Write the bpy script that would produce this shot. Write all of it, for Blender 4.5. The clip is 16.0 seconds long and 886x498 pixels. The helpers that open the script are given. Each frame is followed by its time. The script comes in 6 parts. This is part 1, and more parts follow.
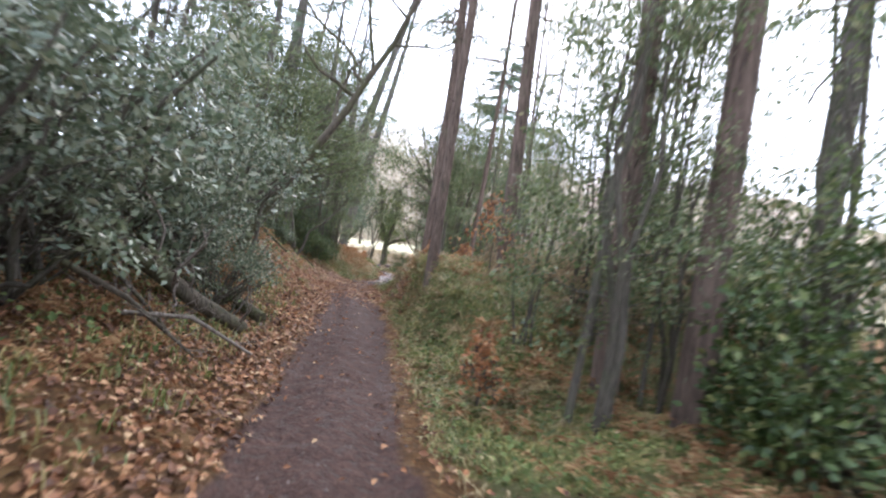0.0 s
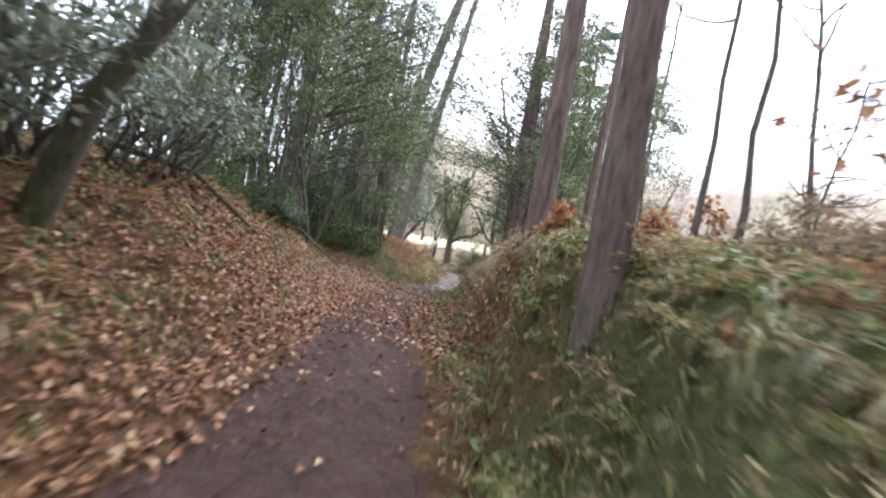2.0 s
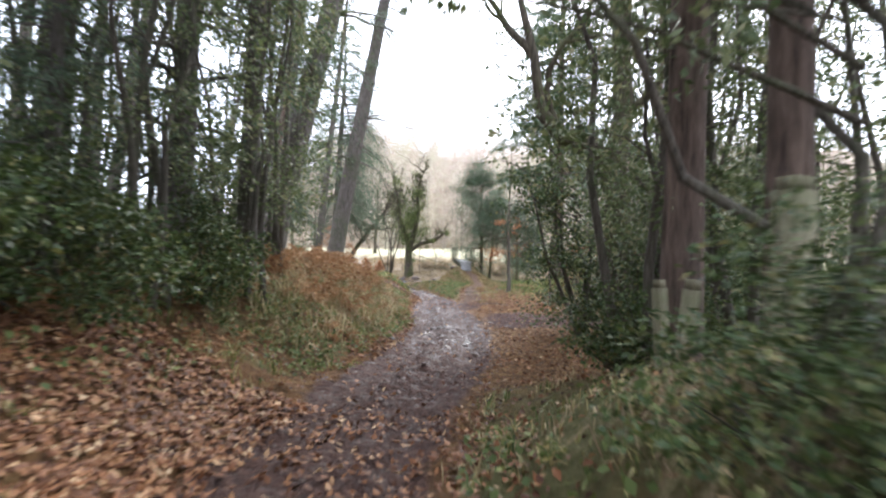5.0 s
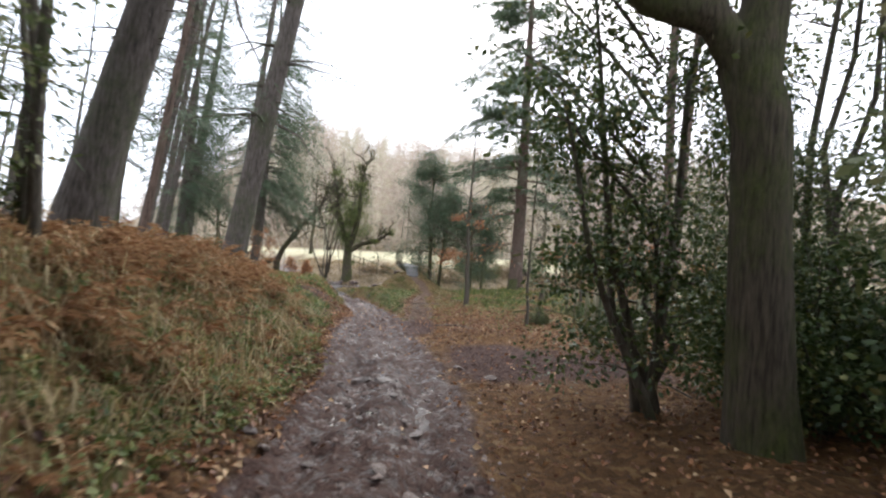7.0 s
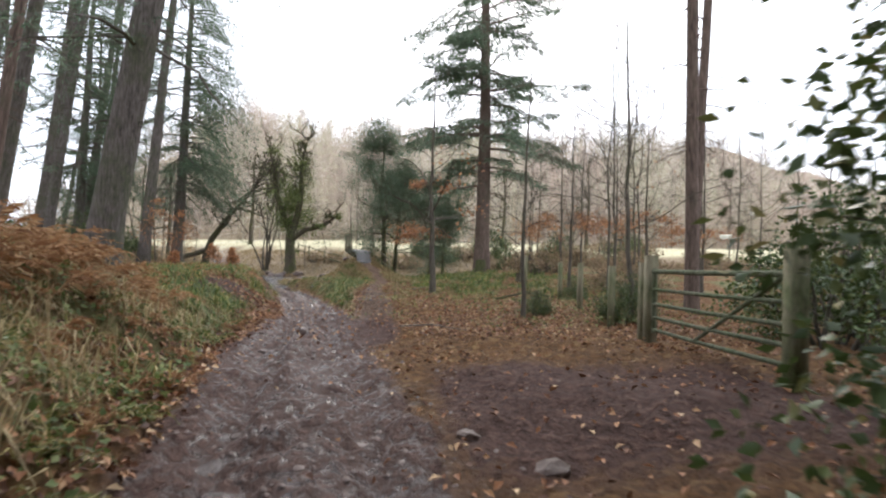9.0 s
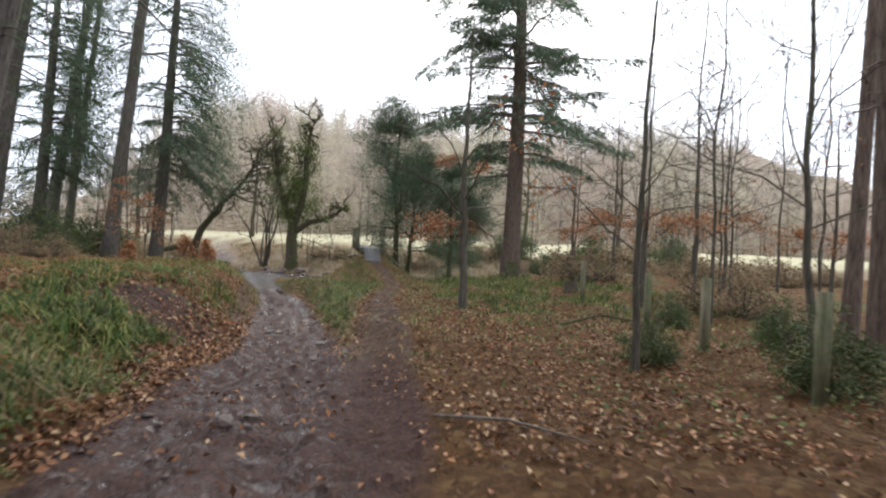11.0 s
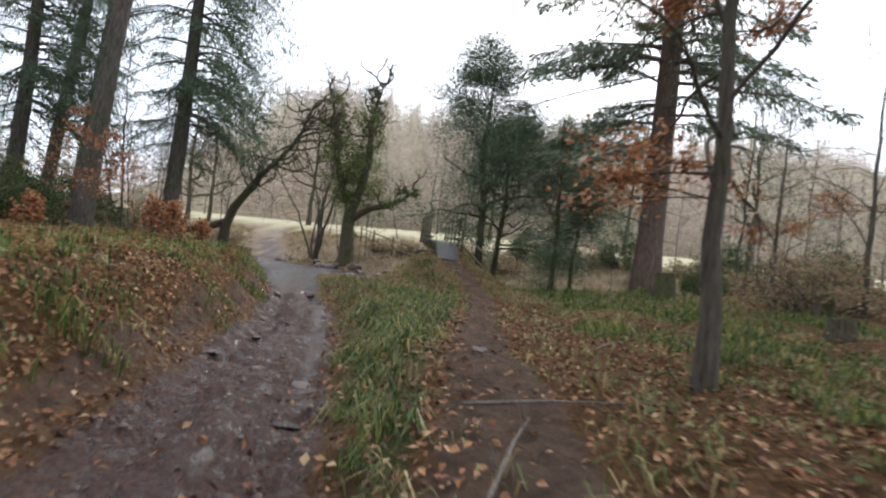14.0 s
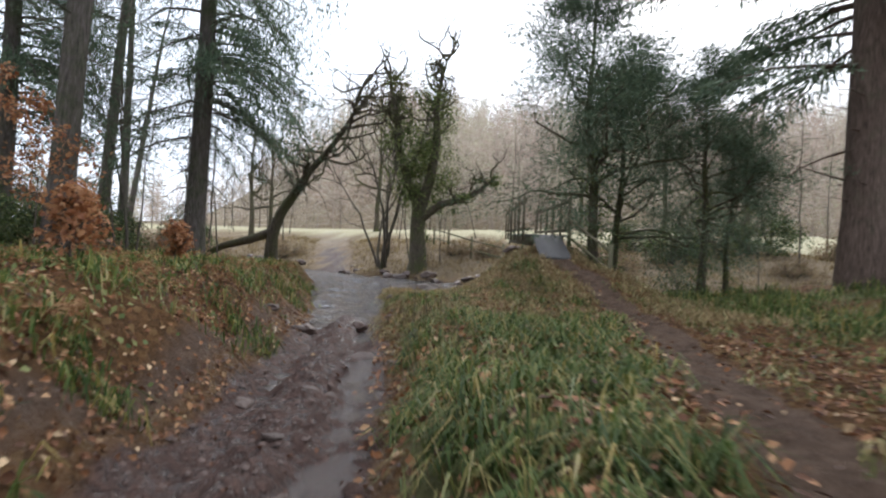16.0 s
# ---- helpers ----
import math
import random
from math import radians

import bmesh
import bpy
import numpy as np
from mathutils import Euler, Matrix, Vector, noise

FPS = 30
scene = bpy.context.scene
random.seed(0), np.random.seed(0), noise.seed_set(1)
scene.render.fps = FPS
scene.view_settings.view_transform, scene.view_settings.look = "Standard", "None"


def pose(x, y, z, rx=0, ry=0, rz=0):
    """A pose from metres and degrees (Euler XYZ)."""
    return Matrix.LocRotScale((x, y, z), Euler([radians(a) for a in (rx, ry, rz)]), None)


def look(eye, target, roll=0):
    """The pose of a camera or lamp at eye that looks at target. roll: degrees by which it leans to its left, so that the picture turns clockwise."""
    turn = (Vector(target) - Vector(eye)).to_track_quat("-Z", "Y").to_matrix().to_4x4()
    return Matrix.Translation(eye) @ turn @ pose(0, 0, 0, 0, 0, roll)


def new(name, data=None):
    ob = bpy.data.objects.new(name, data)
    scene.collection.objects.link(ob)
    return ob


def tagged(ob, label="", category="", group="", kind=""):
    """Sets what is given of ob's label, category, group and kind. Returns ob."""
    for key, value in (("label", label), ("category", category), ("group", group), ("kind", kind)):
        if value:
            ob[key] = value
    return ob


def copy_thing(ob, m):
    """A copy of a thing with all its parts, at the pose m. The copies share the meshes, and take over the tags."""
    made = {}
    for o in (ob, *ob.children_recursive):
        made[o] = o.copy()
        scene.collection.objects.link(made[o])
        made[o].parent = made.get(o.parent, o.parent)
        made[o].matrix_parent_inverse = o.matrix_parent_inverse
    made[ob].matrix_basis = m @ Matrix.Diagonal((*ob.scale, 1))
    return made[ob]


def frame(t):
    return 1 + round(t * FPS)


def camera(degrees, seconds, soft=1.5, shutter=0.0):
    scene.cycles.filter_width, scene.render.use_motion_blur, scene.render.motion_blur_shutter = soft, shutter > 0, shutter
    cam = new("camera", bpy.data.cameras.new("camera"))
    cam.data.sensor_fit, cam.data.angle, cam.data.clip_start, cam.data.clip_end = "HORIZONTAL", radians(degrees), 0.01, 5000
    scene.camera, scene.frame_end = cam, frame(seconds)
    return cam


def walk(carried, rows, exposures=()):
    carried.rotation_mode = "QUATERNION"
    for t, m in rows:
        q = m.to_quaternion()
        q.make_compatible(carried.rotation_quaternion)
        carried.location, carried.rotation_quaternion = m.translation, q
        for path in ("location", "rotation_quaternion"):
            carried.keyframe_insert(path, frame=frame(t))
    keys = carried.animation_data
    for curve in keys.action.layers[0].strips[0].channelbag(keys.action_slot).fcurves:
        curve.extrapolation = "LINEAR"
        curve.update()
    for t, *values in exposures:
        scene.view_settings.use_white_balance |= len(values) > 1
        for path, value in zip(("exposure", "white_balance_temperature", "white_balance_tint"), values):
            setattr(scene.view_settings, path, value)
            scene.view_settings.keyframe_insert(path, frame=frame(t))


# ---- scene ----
cam = camera(76, 16.0, soft=2.2, shutter=0.4)
PATH = [
    (0, pose(4.738, -22.777, 1.220, 90.86, -8.85, 3.38)),
    (0.5, pose(4.457, -20.692, 1.070, 88.44, -2.63, 5.76)),
    (1, pose(4.106, -18.643, 0.963, 88.04, -8.17, 6.85)),
    (1.5, pose(3.768, -16.708, 0.907, 89.77, -7.03, 7.93)),
    (2, pose(3.505, -14.480, 0.983, 89.76, -9.84, 9.95)),
    (2.5, pose(3.218, -12.371, 1.208, 89.76, -7.24, 12.81)),
    (3, pose(2.683, -10.286, 1.137, 90.20, -1.66, 15.99)),
    (3.5, pose(2.119, -8.139, 1.051, 89.99, 1.36, 11.84)),
    (4, pose(1.598, -6.171, 0.999, 90.19, 0.03, 10.70)),
    (4.2, pose(1.398, -5.400, 0.991, 90.96, -1.01, 9.14)),
    (6.3, pose(0.656, 2.067, 0.787, 91.14, -3.13, 2.85)),
    (6.5, pose(0.550, 2.582, 0.800, 91.45, -4.15, 2.03)),
    (7, pose(0.510, 3.785, 0.797, 91.92, -4.17, -0.22)),
    (7.5, pose(0.477, 5.174, 0.717, 90.74, -2.71, -2.21)),
    (8, pose(0.417, 6.373, 0.659, 91.44, -2.26, -3.84)),
    (8.5, pose(0.384, 7.501, 0.597, 90.14, -2.83, -4.01)),
    (9, pose(0.340, 8.500, 0.524, 90.84, -1.54, -5.00)),
    (9.2, pose(0.297, 8.950, 0.523, 90.26, -3.24, -4.22)),
    (11.3, pose(0.149, 14.296, 0.621, 90.78, -3.06, -3.83)),
    (11.5, pose(0.122, 14.863, 0.599, 91.85, -3.66, -3.18)),
    (12, pose(0.038, 16.258, 0.517, 90.12, -4.94, -2.17)),
    (12.5, pose(-0.042, 17.620, 0.480, 89.84, -3.83, -1.63)),
    (13, pose(-0.198, 18.959, 0.466, 90.30, -4.41, -0.58)),
    (13.5, pose(-0.417, 20.383, 0.367, 90.54, -7.25, 0.59)),
    (14, pose(-0.601, 21.834, 0.303, 90.40, -6.58, 2.73)),
    (14.5, pose(-0.815, 23.238, 0.266, 90.36, -6.12, 5.21)),
    (15, pose(-1.041, 24.648, 0.257, 90.94, -7.65, 7.37)),
    (15.5, pose(-1.262, 25.987, 0.221, 90.26, -4.99, 8.34)),
    (16, pose(-1.585, 27.353, 0.195, 90.01, -2.38, 10.31)),
]
walk(cam, PATH, exposures=[(0.0, 1.5, 5800, 13), (1.0, 1.62, 5800, 13), (2.0, 1.55, 5800, 13), (3.0, 1.55, 5700, 13), (4.2, 1.6, 5800, 12), (6.3, 0.9, 6200, 11), (9.0, 0.75, 6300, 11), (11.5, 0.45, 6300, 10), (16.0, 0.35, 6150, 10)])

# ---- light: a bright overcast winter sky ----
world = bpy.data.worlds.new("overcast_sky")
scene.world = world
world.use_nodes = True
wn = world.node_tree
wn.nodes.clear()
w_out = wn.nodes.new("ShaderNodeOutputWorld")
w_bg = wn.nodes.new("ShaderNodeBackground")
w_sky = wn.nodes.new("ShaderNodeTexSky")
w_sky.sky_type = "NISHITA"
w_sky.sun_disc = False
w_sky.sun_elevation, w_sky.sun_rotation = radians(38), radians(11)
w_sky.dust_density, w_sky.air_density, w_sky.ozone_density = 6.0, 1.2, 0.6
w_mix = wn.nodes.new("ShaderNodeMixRGB")
w_mix.inputs[0].default_value = 0.88
w_mix.inputs[2].default_value = (9.3, 9.9, 11.0, 1)
wn.links.new(w_sky.outputs[0], w_mix.inputs[1])
wn.links.new(w_mix.outputs[0], w_bg.inputs[0])
w_bg.inputs[1].default_value = 0.15
wn.links.new(w_bg.outputs[0], w_out.inputs[0])
sun = new("sun", bpy.data.lights.new("sun", "SUN"))
sun.data.energy, sun.data.angle, sun.data.color = 1.3, radians(20), (1.0, 0.95, 0.86)
sun.matrix_world = look((0, 0, 42), (-10, -52, 0))


# ---- materials ----
def shader(name, rough=0.8, spec=0.3):
    m = bpy.data.materials.new(name)
    m.use_nodes = True
    nt = m.node_tree
    b = nt.nodes["Principled BSDF"]
    b.inputs["Roughness"].default_value = rough
    b.inputs["Specular IOR Level"].default_value = spec
    return m, nt, b


def tex(nt, scale, detail=4.0, rough=0.6, coord="Object", stretch=None):
    c = nt.nodes.new("ShaderNodeTexCoord")
    n = nt.nodes.new("ShaderNodeTexNoise")
    n.inputs["Scale"].default_value, n.inputs["Detail"].default_value, n.inputs["Roughness"].default_value = scale, detail, rough
    if stretch:
        mp = nt.nodes.new("ShaderNodeMapping")
        mp.inputs["Scale"].default_value = stretch
        nt.links.new(c.outputs[coord], mp.inputs[0])
        nt.links.new(mp.outputs[0], n.inputs["Vector"])
    else:
        nt.links.new(c.outputs[coord], n.inputs["Vector"])
    return n


def ramp(nt, src, stops):
    r = nt.nodes.new("ShaderNodeValToRGB")
    while len(r.color_ramp.elements) < len(stops):
        r.color_ramp.elements.new(0.5)
    for e, (p, c) in zip(r.color_ramp.elements, stops):
        e.position, e.color = p, (*c, 1)
    nt.links.new(src, r.inputs[0])
    return r


def mixc(nt, fac, a, b, mode="MIX"):
    m = nt.nodes.new("ShaderNodeMixRGB")
    m.blend_type = mode
    for sock, v in ((m.inputs[0], fac), (m.inputs[1], a), (m.inputs[2], b)):
        if isinstance(v, (int, float)):
            sock.default_value = v
        elif isinstance(v, tuple):
            sock.default_value = (*v, 1)
        else:
            nt.links.new(v, sock)
    return m.outputs[0]


def bump(nt, b, src, strength, dist):
    n = nt.nodes.new("ShaderNodeBump")
    n.inputs["Strength"].default_value, n.inputs["Distance"].default_value = strength, dist
    nt.links.new(src, n.inputs["Height"])
    nt.links.new(n.outputs[0], b.inputs["Normal"])


def bark(name, dark, light, moss=None, stretch=(9, 9, 1.4), moss_amount=0.5):
    m, nt, b = shader(name, 0.9, 0.15)
    n = tex(nt, 2.6, 6, 0.65, stretch=stretch)
    col = ramp(nt, n.outputs[0], [(0.3, dark), (0.68, light)]).outputs[0]
    if moss:
        k = tex(nt, 1.1, 5, 0.7)
        f = ramp(nt, k.outputs[0], [(1 - moss_amount - 0.12, (0, 0, 0)), (1 - moss_amount + 0.12, (1, 1, 1))])
        grain = tex(nt, 9.0, 6, 0.75, stretch=(2, 2, 1))
        tuft = ramp(nt, grain.outputs[0], [(0.32, tuple(0.35 * v for v in moss)), (0.7, tuple(1.5 * v for v in moss))])
        col = mixc(nt, f.outputs[0], col, tuft.outputs[0])
    nt.links.new(col, b.inputs["Base Color"])
    bump(nt, b, n.outputs[0], 0.9, 0.03)
    return m


def leafy(name, stops, rough=0.5, spec=0.4, through_light=0.25, coat=0.0):
    """Leaves whose colour changes from leaf to leaf."""
    m, nt, b = shader(name, rough, spec)
    g = nt.nodes.new("ShaderNodeNewGeometry")
    r = ramp(nt, g.outputs["Random Per Island"], stops)
    n = tex(nt, 0.9, 3)
    v = ramp(nt, n.outputs[0], [(0.3, (0.7, 0.7, 0.7)), (0.7, (1.15, 1.15, 1.15))])
    col = mixc(nt, 1.0, r.outputs[0], v.outputs[0], "MULTIPLY")
    nt.links.new(col, b.inputs["Base Color"])
    t = nt.nodes.new("ShaderNodeBsdfTranslucent")
    nt.links.new(col, t.inputs[0])
    ms = nt.nodes.new("ShaderNodeMixShader")
    ms.inputs[0].default_value = through_light
    nt.links.new(b.outputs[0], ms.inputs[1])
    nt.links.new(t.outputs[0], ms.inputs[2])
    nt.links.new(ms.outputs[0], nt.nodes["Material Output"].inputs[0])
    return m


M = {}
M["bark_fir"] = bark("fir_bark", (0.04, 0.033, 0.029), (0.17, 0.145, 0.125), (0.075, 0.085, 0.042), moss_amount=0.42)
M["bark_red"] = bark("pine_bark", (0.045, 0.032, 0.026), (0.19, 0.135, 0.105), (0.1, 0.1, 0.06), moss_amount=0.35)
M["bark_oak"] = bark("oak_bark", (0.03, 0.024, 0.018), (0.13, 0.105, 0.075), (0.075, 0.085, 0.028), moss_amount=0.45)
M["bark_thin"] = bark("beech_bark", (0.045, 0.036, 0.028), (0.14, 0.12, 0.095), (0.08, 0.09, 0.045), moss_amount=0.4)
M["twig_grey"] = bark("twig_bark", (0.1, 0.08, 0.065), (0.24, 0.2, 0.16))
M["fir_leaf"] = leafy("fir_needles", [(0.0, (0.055, 0.09, 0.05)), (0.5, (0.095, 0.14, 0.08)), (1.0, (0.18, 0.215, 0.13))], 0.6, 0.25)
M["holly_leaf"] = leafy("holly_leaves", [(0.0, (0.035, 0.058, 0.016)), (0.6, (0.07, 0.105, 0.03)), (0.88, (0.135, 0.16, 0.048)), (1.0, (0.25, 0.21, 0.08))], 0.45, 0.32, 0.2)
M["rhodo_leaf"] = leafy("rhododendron_leaves", [(0.0, (0.075, 0.1, 0.055)), (0.5, (0.14, 0.165, 0.095)), (0.85, (0.22, 0.235, 0.145)), (1.0, (0.33, 0.31, 0.21))], 0.36, 0.5, 0.25)
M["olive_leaf"] = leafy("olive_evergreen_leaves", [(0.0, (0.06, 0.085, 0.032)), (0.5, (0.12, 0.15, 0.058)), (0.85, (0.2, 0.215, 0.095)), (1.0, (0.3, 0.27, 0.14))], 0.45, 0.35, 0.35)
M["ivy_leaf"] = leafy("ivy_leaves", [(0.0, (0.06, 0.085, 0.025)), (0.6, (0.13, 0.165, 0.05)), (1.0, (0.26, 0.27, 0.1))], 0.62, 0.2, 0.35)
M["brown_leaf"] = leafy("withered_beech_leaves", [(0.0, (0.2, 0.075, 0.033)), (0.5, (0.38, 0.165, 0.07)), (1.0, (0.52, 0.29, 0.14))], 0.6, 0.3, 0.35)
M["litter_leaf"] = leafy("fallen_leaves", [(0.0, (0.06, 0.026, 0.015)), (0.35, (0.16, 0.066, 0.03)), (0.7, (0.3, 0.13, 0.055)), (0.9, (0.42, 0.225, 0.105)), (1.0, (0.56, 0.39, 0.22))], 0.6, 0.25, 0.1)
M["bracken"] = leafy("dead_bracken", [(0.0, (0.17, 0.085, 0.042)), (0.5, (0.32, 0.165, 0.078)), (1.0, (0.47, 0.31, 0.165))], 0.85, 0.12, 0.35)
M["grass"] = leafy("grass_blades", [(0.0, (0.07, 0.105, 0.022)), (0.45, (0.15, 0.175, 0.045)), (0.75, (0.3, 0.255, 0.09)), (1.0, (0.48, 0.36, 0.16))], 0.5, 0.35, 0.3)
M["lush"] = leafy("woodrush_blades", [(0.0, (0.034, 0.062, 0.015)), (0.5, (0.085, 0.132, 0.03)), (0.8, (0.19, 0.21, 0.058)), (1.0, (0.42, 0.31, 0.11))], 0.6, 0.18, 0.4)
M["straw"] = leafy("withered_grass", [(0.0, (0.17, 0.115, 0.055)), (0.5, (0.33, 0.24, 0.12)), (1.0, (0.5, 0.4, 0.22))], 0.7, 0.25, 0.3)
# far twigs: distance haze is painted in, so paler than real bark
M["haze_twig"] = leafy("far_bare_twigs_hazed", [(0.0, (0.41, 0.345, 0.29)), (0.6, (0.58, 0.5, 0.42)), (0.88, (0.68, 0.61, 0.5)), (1.0, (0.5, 0.53, 0.36))], 0.9, 0.1, 0.5)
M["haze_red"] = leafy("far_reddish_twigs_hazed", [(0.0, (0.38, 0.285, 0.24)), (0.6, (0.54, 0.42, 0.355)), (1.0, (0.65, 0.54, 0.45))], 0.9, 0.1, 0.5)
M["haze_olive"] = leafy("far_mossy_twigs_hazed", [(0.0, (0.36, 0.345, 0.24)), (0.6, (0.53, 0.5, 0.36)), (1.0, (0.64, 0.6, 0.44))], 0.9, 0.1, 0.5)
M["deck"] = bark("wet_pale_deck_boards", (0.075, 0.07, 0.068), (0.17, 0.16, 0.155), None, (3, 20, 3))
M["deck"].node_tree.nodes["Principled BSDF"].inputs["Roughness"].default_value = 0.75
M["deck"].node_tree.nodes["Principled BSDF"].inputs["Specular IOR Level"].default_value = 0.3
M["wood_grey"] = bark("weathered_timber", (0.11, 0.095, 0.06), (0.28, 0.24, 0.16), (0.11, 0.13, 0.055), (14, 14, 1.2), 0.45)
M["wood_dark"] = bark("dark_wet_timber", (0.06, 0.05, 0.034), (0.19, 0.16, 0.105), (0.09, 0.1, 0.045), (14, 14, 1.2), 0.35)
M["gate_green"] = bark("algae_covered_gate_rail", (0.05, 0.06, 0.035), (0.17, 0.17, 0.11), (0.09, 0.12, 0.05), (6, 6, 6), 0.4)


def ground_material():
    """Mud, leaf litter, grass and earth, laid out by the ground's own attributes."""
    m, nt, b = shader("woodland_ground", 0.85, 0.3)

    def attr(n):
        a = nt.nodes.new("ShaderNodeAttribute")
        a.attribute_name = n
        return a.outputs["Fac"]

    big, mid, fine = tex(nt, 0.8, 4), tex(nt, 5.0, 6, 0.7), tex(nt, 32.0, 5, 0.75)
    leaf = nt.nodes.new("ShaderNodeTexVoronoi")
    leaf.inputs["Scale"].default_value = 14.0
    c = nt.nodes.new("ShaderNodeTexCoord")
    nt.links.new(c.outputs["Object"], leaf.inputs["Vector"])
    sep = nt.nodes.new("ShaderNodeSeparateColor")
    nt.links.new(leaf.outputs["Color"], sep.inputs[0])
    litter = ramp(nt, sep.outputs[0], [(0.0, (0.05, 0.025, 0.012)), (0.5, (0.16, 0.075, 0.03)), (0.85, (0.29, 0.15, 0.06)), (1.0, (0.42, 0.27, 0.12))]).outputs[0]
    litter = mixc(nt, 0.6, litter, ramp(nt, fine.outputs[0], [(0.3, (0.055, 0.03, 0.015)), (0.7, (0.25, 0.135, 0.055))]).outputs[0])
    clod = tex(nt, 12.0, 4, 0.6)
    mud = ramp(nt, clod.outputs[0], [(0.3, (0.02, 0.0105, 0.008)), (0.52, (0.06, 0.032, 0.0245)), (0.72, (0.14, 0.08, 0.062))]).outputs[0]
    mud = mixc(nt, 0.4, mud, ramp(nt, fine.outputs[0], [(0.35, (0.026, 0.014, 0.011)), (0.7, (0.145, 0.084, 0.065))]).outputs[0])
    grass = ramp(nt, mid.outputs[0], [(0.3, (0.075, 0.075, 0.028)), (0.55, (0.15, 0.145, 0.055)), (0.75, (0.26, 0.205, 0.1))]).outputs[0]
    grass = mixc(nt, 0.45, grass, ramp(nt, fine.outputs[0], [(0.35, (0.06, 0.065, 0.022)), (0.7, (0.25, 0.21, 0.1))]).outputs[0])
    earth = ramp(nt, mid.outputs[0], [(0.3, (0.08, 0.05, 0.034)), (0.7, (0.22, 0.142, 0.096))]).outputs[0]
    field = ramp(nt, mid.outputs[0], [(0.3, (0.43, 0.385, 0.225)), (0.7, (0.6, 0.54, 0.36))]).outputs[0]
    hill = ramp(nt, big.outputs[0], [(0.3, (0.2, 0.155, 0.1)), (0.7, (0.34, 0.27, 0.18))]).outputs[0]

    def soft(a, amount=0.5):
        ad = nt.nodes.new("ShaderNodeMath")
        ad.operation = "MULTIPLY_ADD"
        nt.links.new(mid.outputs[0], ad.inputs[0])
        ad.inputs[1].default_value = amount
        nt.links.new(attr(a), ad.inputs[2])
        return ramp(nt, ad.outputs[0], [(0.5 + amount * 0.5 - 0.14, (0, 0, 0)), (0.5 + amount * 0.5 + 0.14, (1, 1, 1))]).outputs[0]

    col = mixc(nt, soft("grass"), litter, grass)
    col = mixc(nt, soft("earth"), col, earth)
    mudf = soft("mud", 0.4)
    col = mixc(nt, mudf, col, mud)
    col = mixc(nt, attr("field"), col, field)
    col = mixc(nt, attr("hill"), col, hill)
    nt.links.new(col, b.inputs["Base Color"])
    wet = nt.nodes.new("ShaderNodeMath")
    wet.operation = "MULTIPLY"
    nt.links.new(attr("wet"), wet.inputs[0])
    damp = mixc(nt, 0.55, mid.outputs[0], clod.outputs[0])
    nt.links.new(ramp(nt, damp, [(0.42, (1, 1, 1)), (0.5, (0.22, 0.22, 0.22))]).outputs[0], wet.inputs[1])
    nt.links.new(ramp(nt, wet.outputs[0], [(0.0, (0.88, 0.88, 0.88)), (0.25, (0.62, 0.62, 0.62)), (0.85, (0.14, 0.14, 0.14))]).outputs[0], b.inputs["Roughness"])
    nt.links.new(ramp(nt, wet.outputs[0], [(0.05, (0.12, 0.12, 0.12)), (0.3, (0.22, 0.22, 0.22)), (0.8, (0.5, 0.5, 0.5))]).outputs[0], b.inputs["Specular IOR Level"])
    h = mixc(nt, 0.55, mixc(nt, 0.4, mid.outputs[0], fine.outputs[0]), mixc(nt, mudf, fine.outputs[0], clod.outputs[0]))
    bump(nt, b, h, 1.0, 0.14)
    return m


M["ground"] = ground_material()


def water_material():
    m, nt, b = shader("stream_water", 0.07, 0.9)
    b.inputs["Base Color"].default_value = (0.085, 0.064, 0.052, 1)
    n = tex(nt, 1.0, 3.0, 0.6, stretch=(0.8, 0.9, 1))
    n2 = tex(nt, 9.0, 2.0, 0.6, stretch=(0.7, 2.2, 1))
    bump(nt, b, mixc(nt, 0.35, n.outputs[0], n2.outputs[0]), 1.0, 0.7)
    return m


M["water"] = water_material()


def puddle_material():
    m, nt, b = shader("puddle_water", 0.08, 0.6)
    b.inputs["Base Color"].default_value = (0.06, 0.041, 0.034, 1)
    bump(nt, b, tex(nt, 14.0, 4.0, 0.7).outputs[0], 1.0, 0.06)
    return m


M["puddle"] = puddle_material()


def stone_material(name, a, c, rough):
    m, nt, b = shader(name, rough, 0.45)
    n = tex(nt, 7.0, 6, 0.7)
    oi = nt.nodes.new("ShaderNodeObjectInfo")
    col = ramp(nt, n.outputs[0], [(0.3, a), (0.7, c)]).outputs[0]
    v = ramp(nt, oi.outputs["Random"], [(0.0, (0.75, 0.75, 0.75)), (1.0, (1.2, 1.18, 1.15))]).outputs[0]
    nt.links.new(mixc(nt, 1.0, col, v, "MULTIPLY"), b.inputs["Base Color"])
    bump(nt, b, n.outputs[0], 0.6, 0.02)
    return m


M["thicket"] = leafy("withered_bramble", [(0.0, (0.15, 0.105, 0.065)), (0.5, (0.28, 0.2, 0.125)), (0.8, (0.38, 0.27, 0.16)), (1.0, (0.16, 0.185, 0.075))], 0.8, 0.15, 0.35)
M["far_bank"] = leafy("pale_withered_grass", [(0.0, (0.15, 0.1, 0.05)), (0.5, (0.28, 0.2, 0.095)), (1.0, (0.42, 0.33, 0.17))], 0.8, 0.15, 0.3)
M["stone"] = stone_material("wet_stone", (0.05, 0.03, 0.024), (0.13, 0.085, 0.066), 0.5)
M["clod"] = stone_material("wet_mud_clods", (0.04, 0.023, 0.018), (0.12, 0.072, 0.056), 0.6)
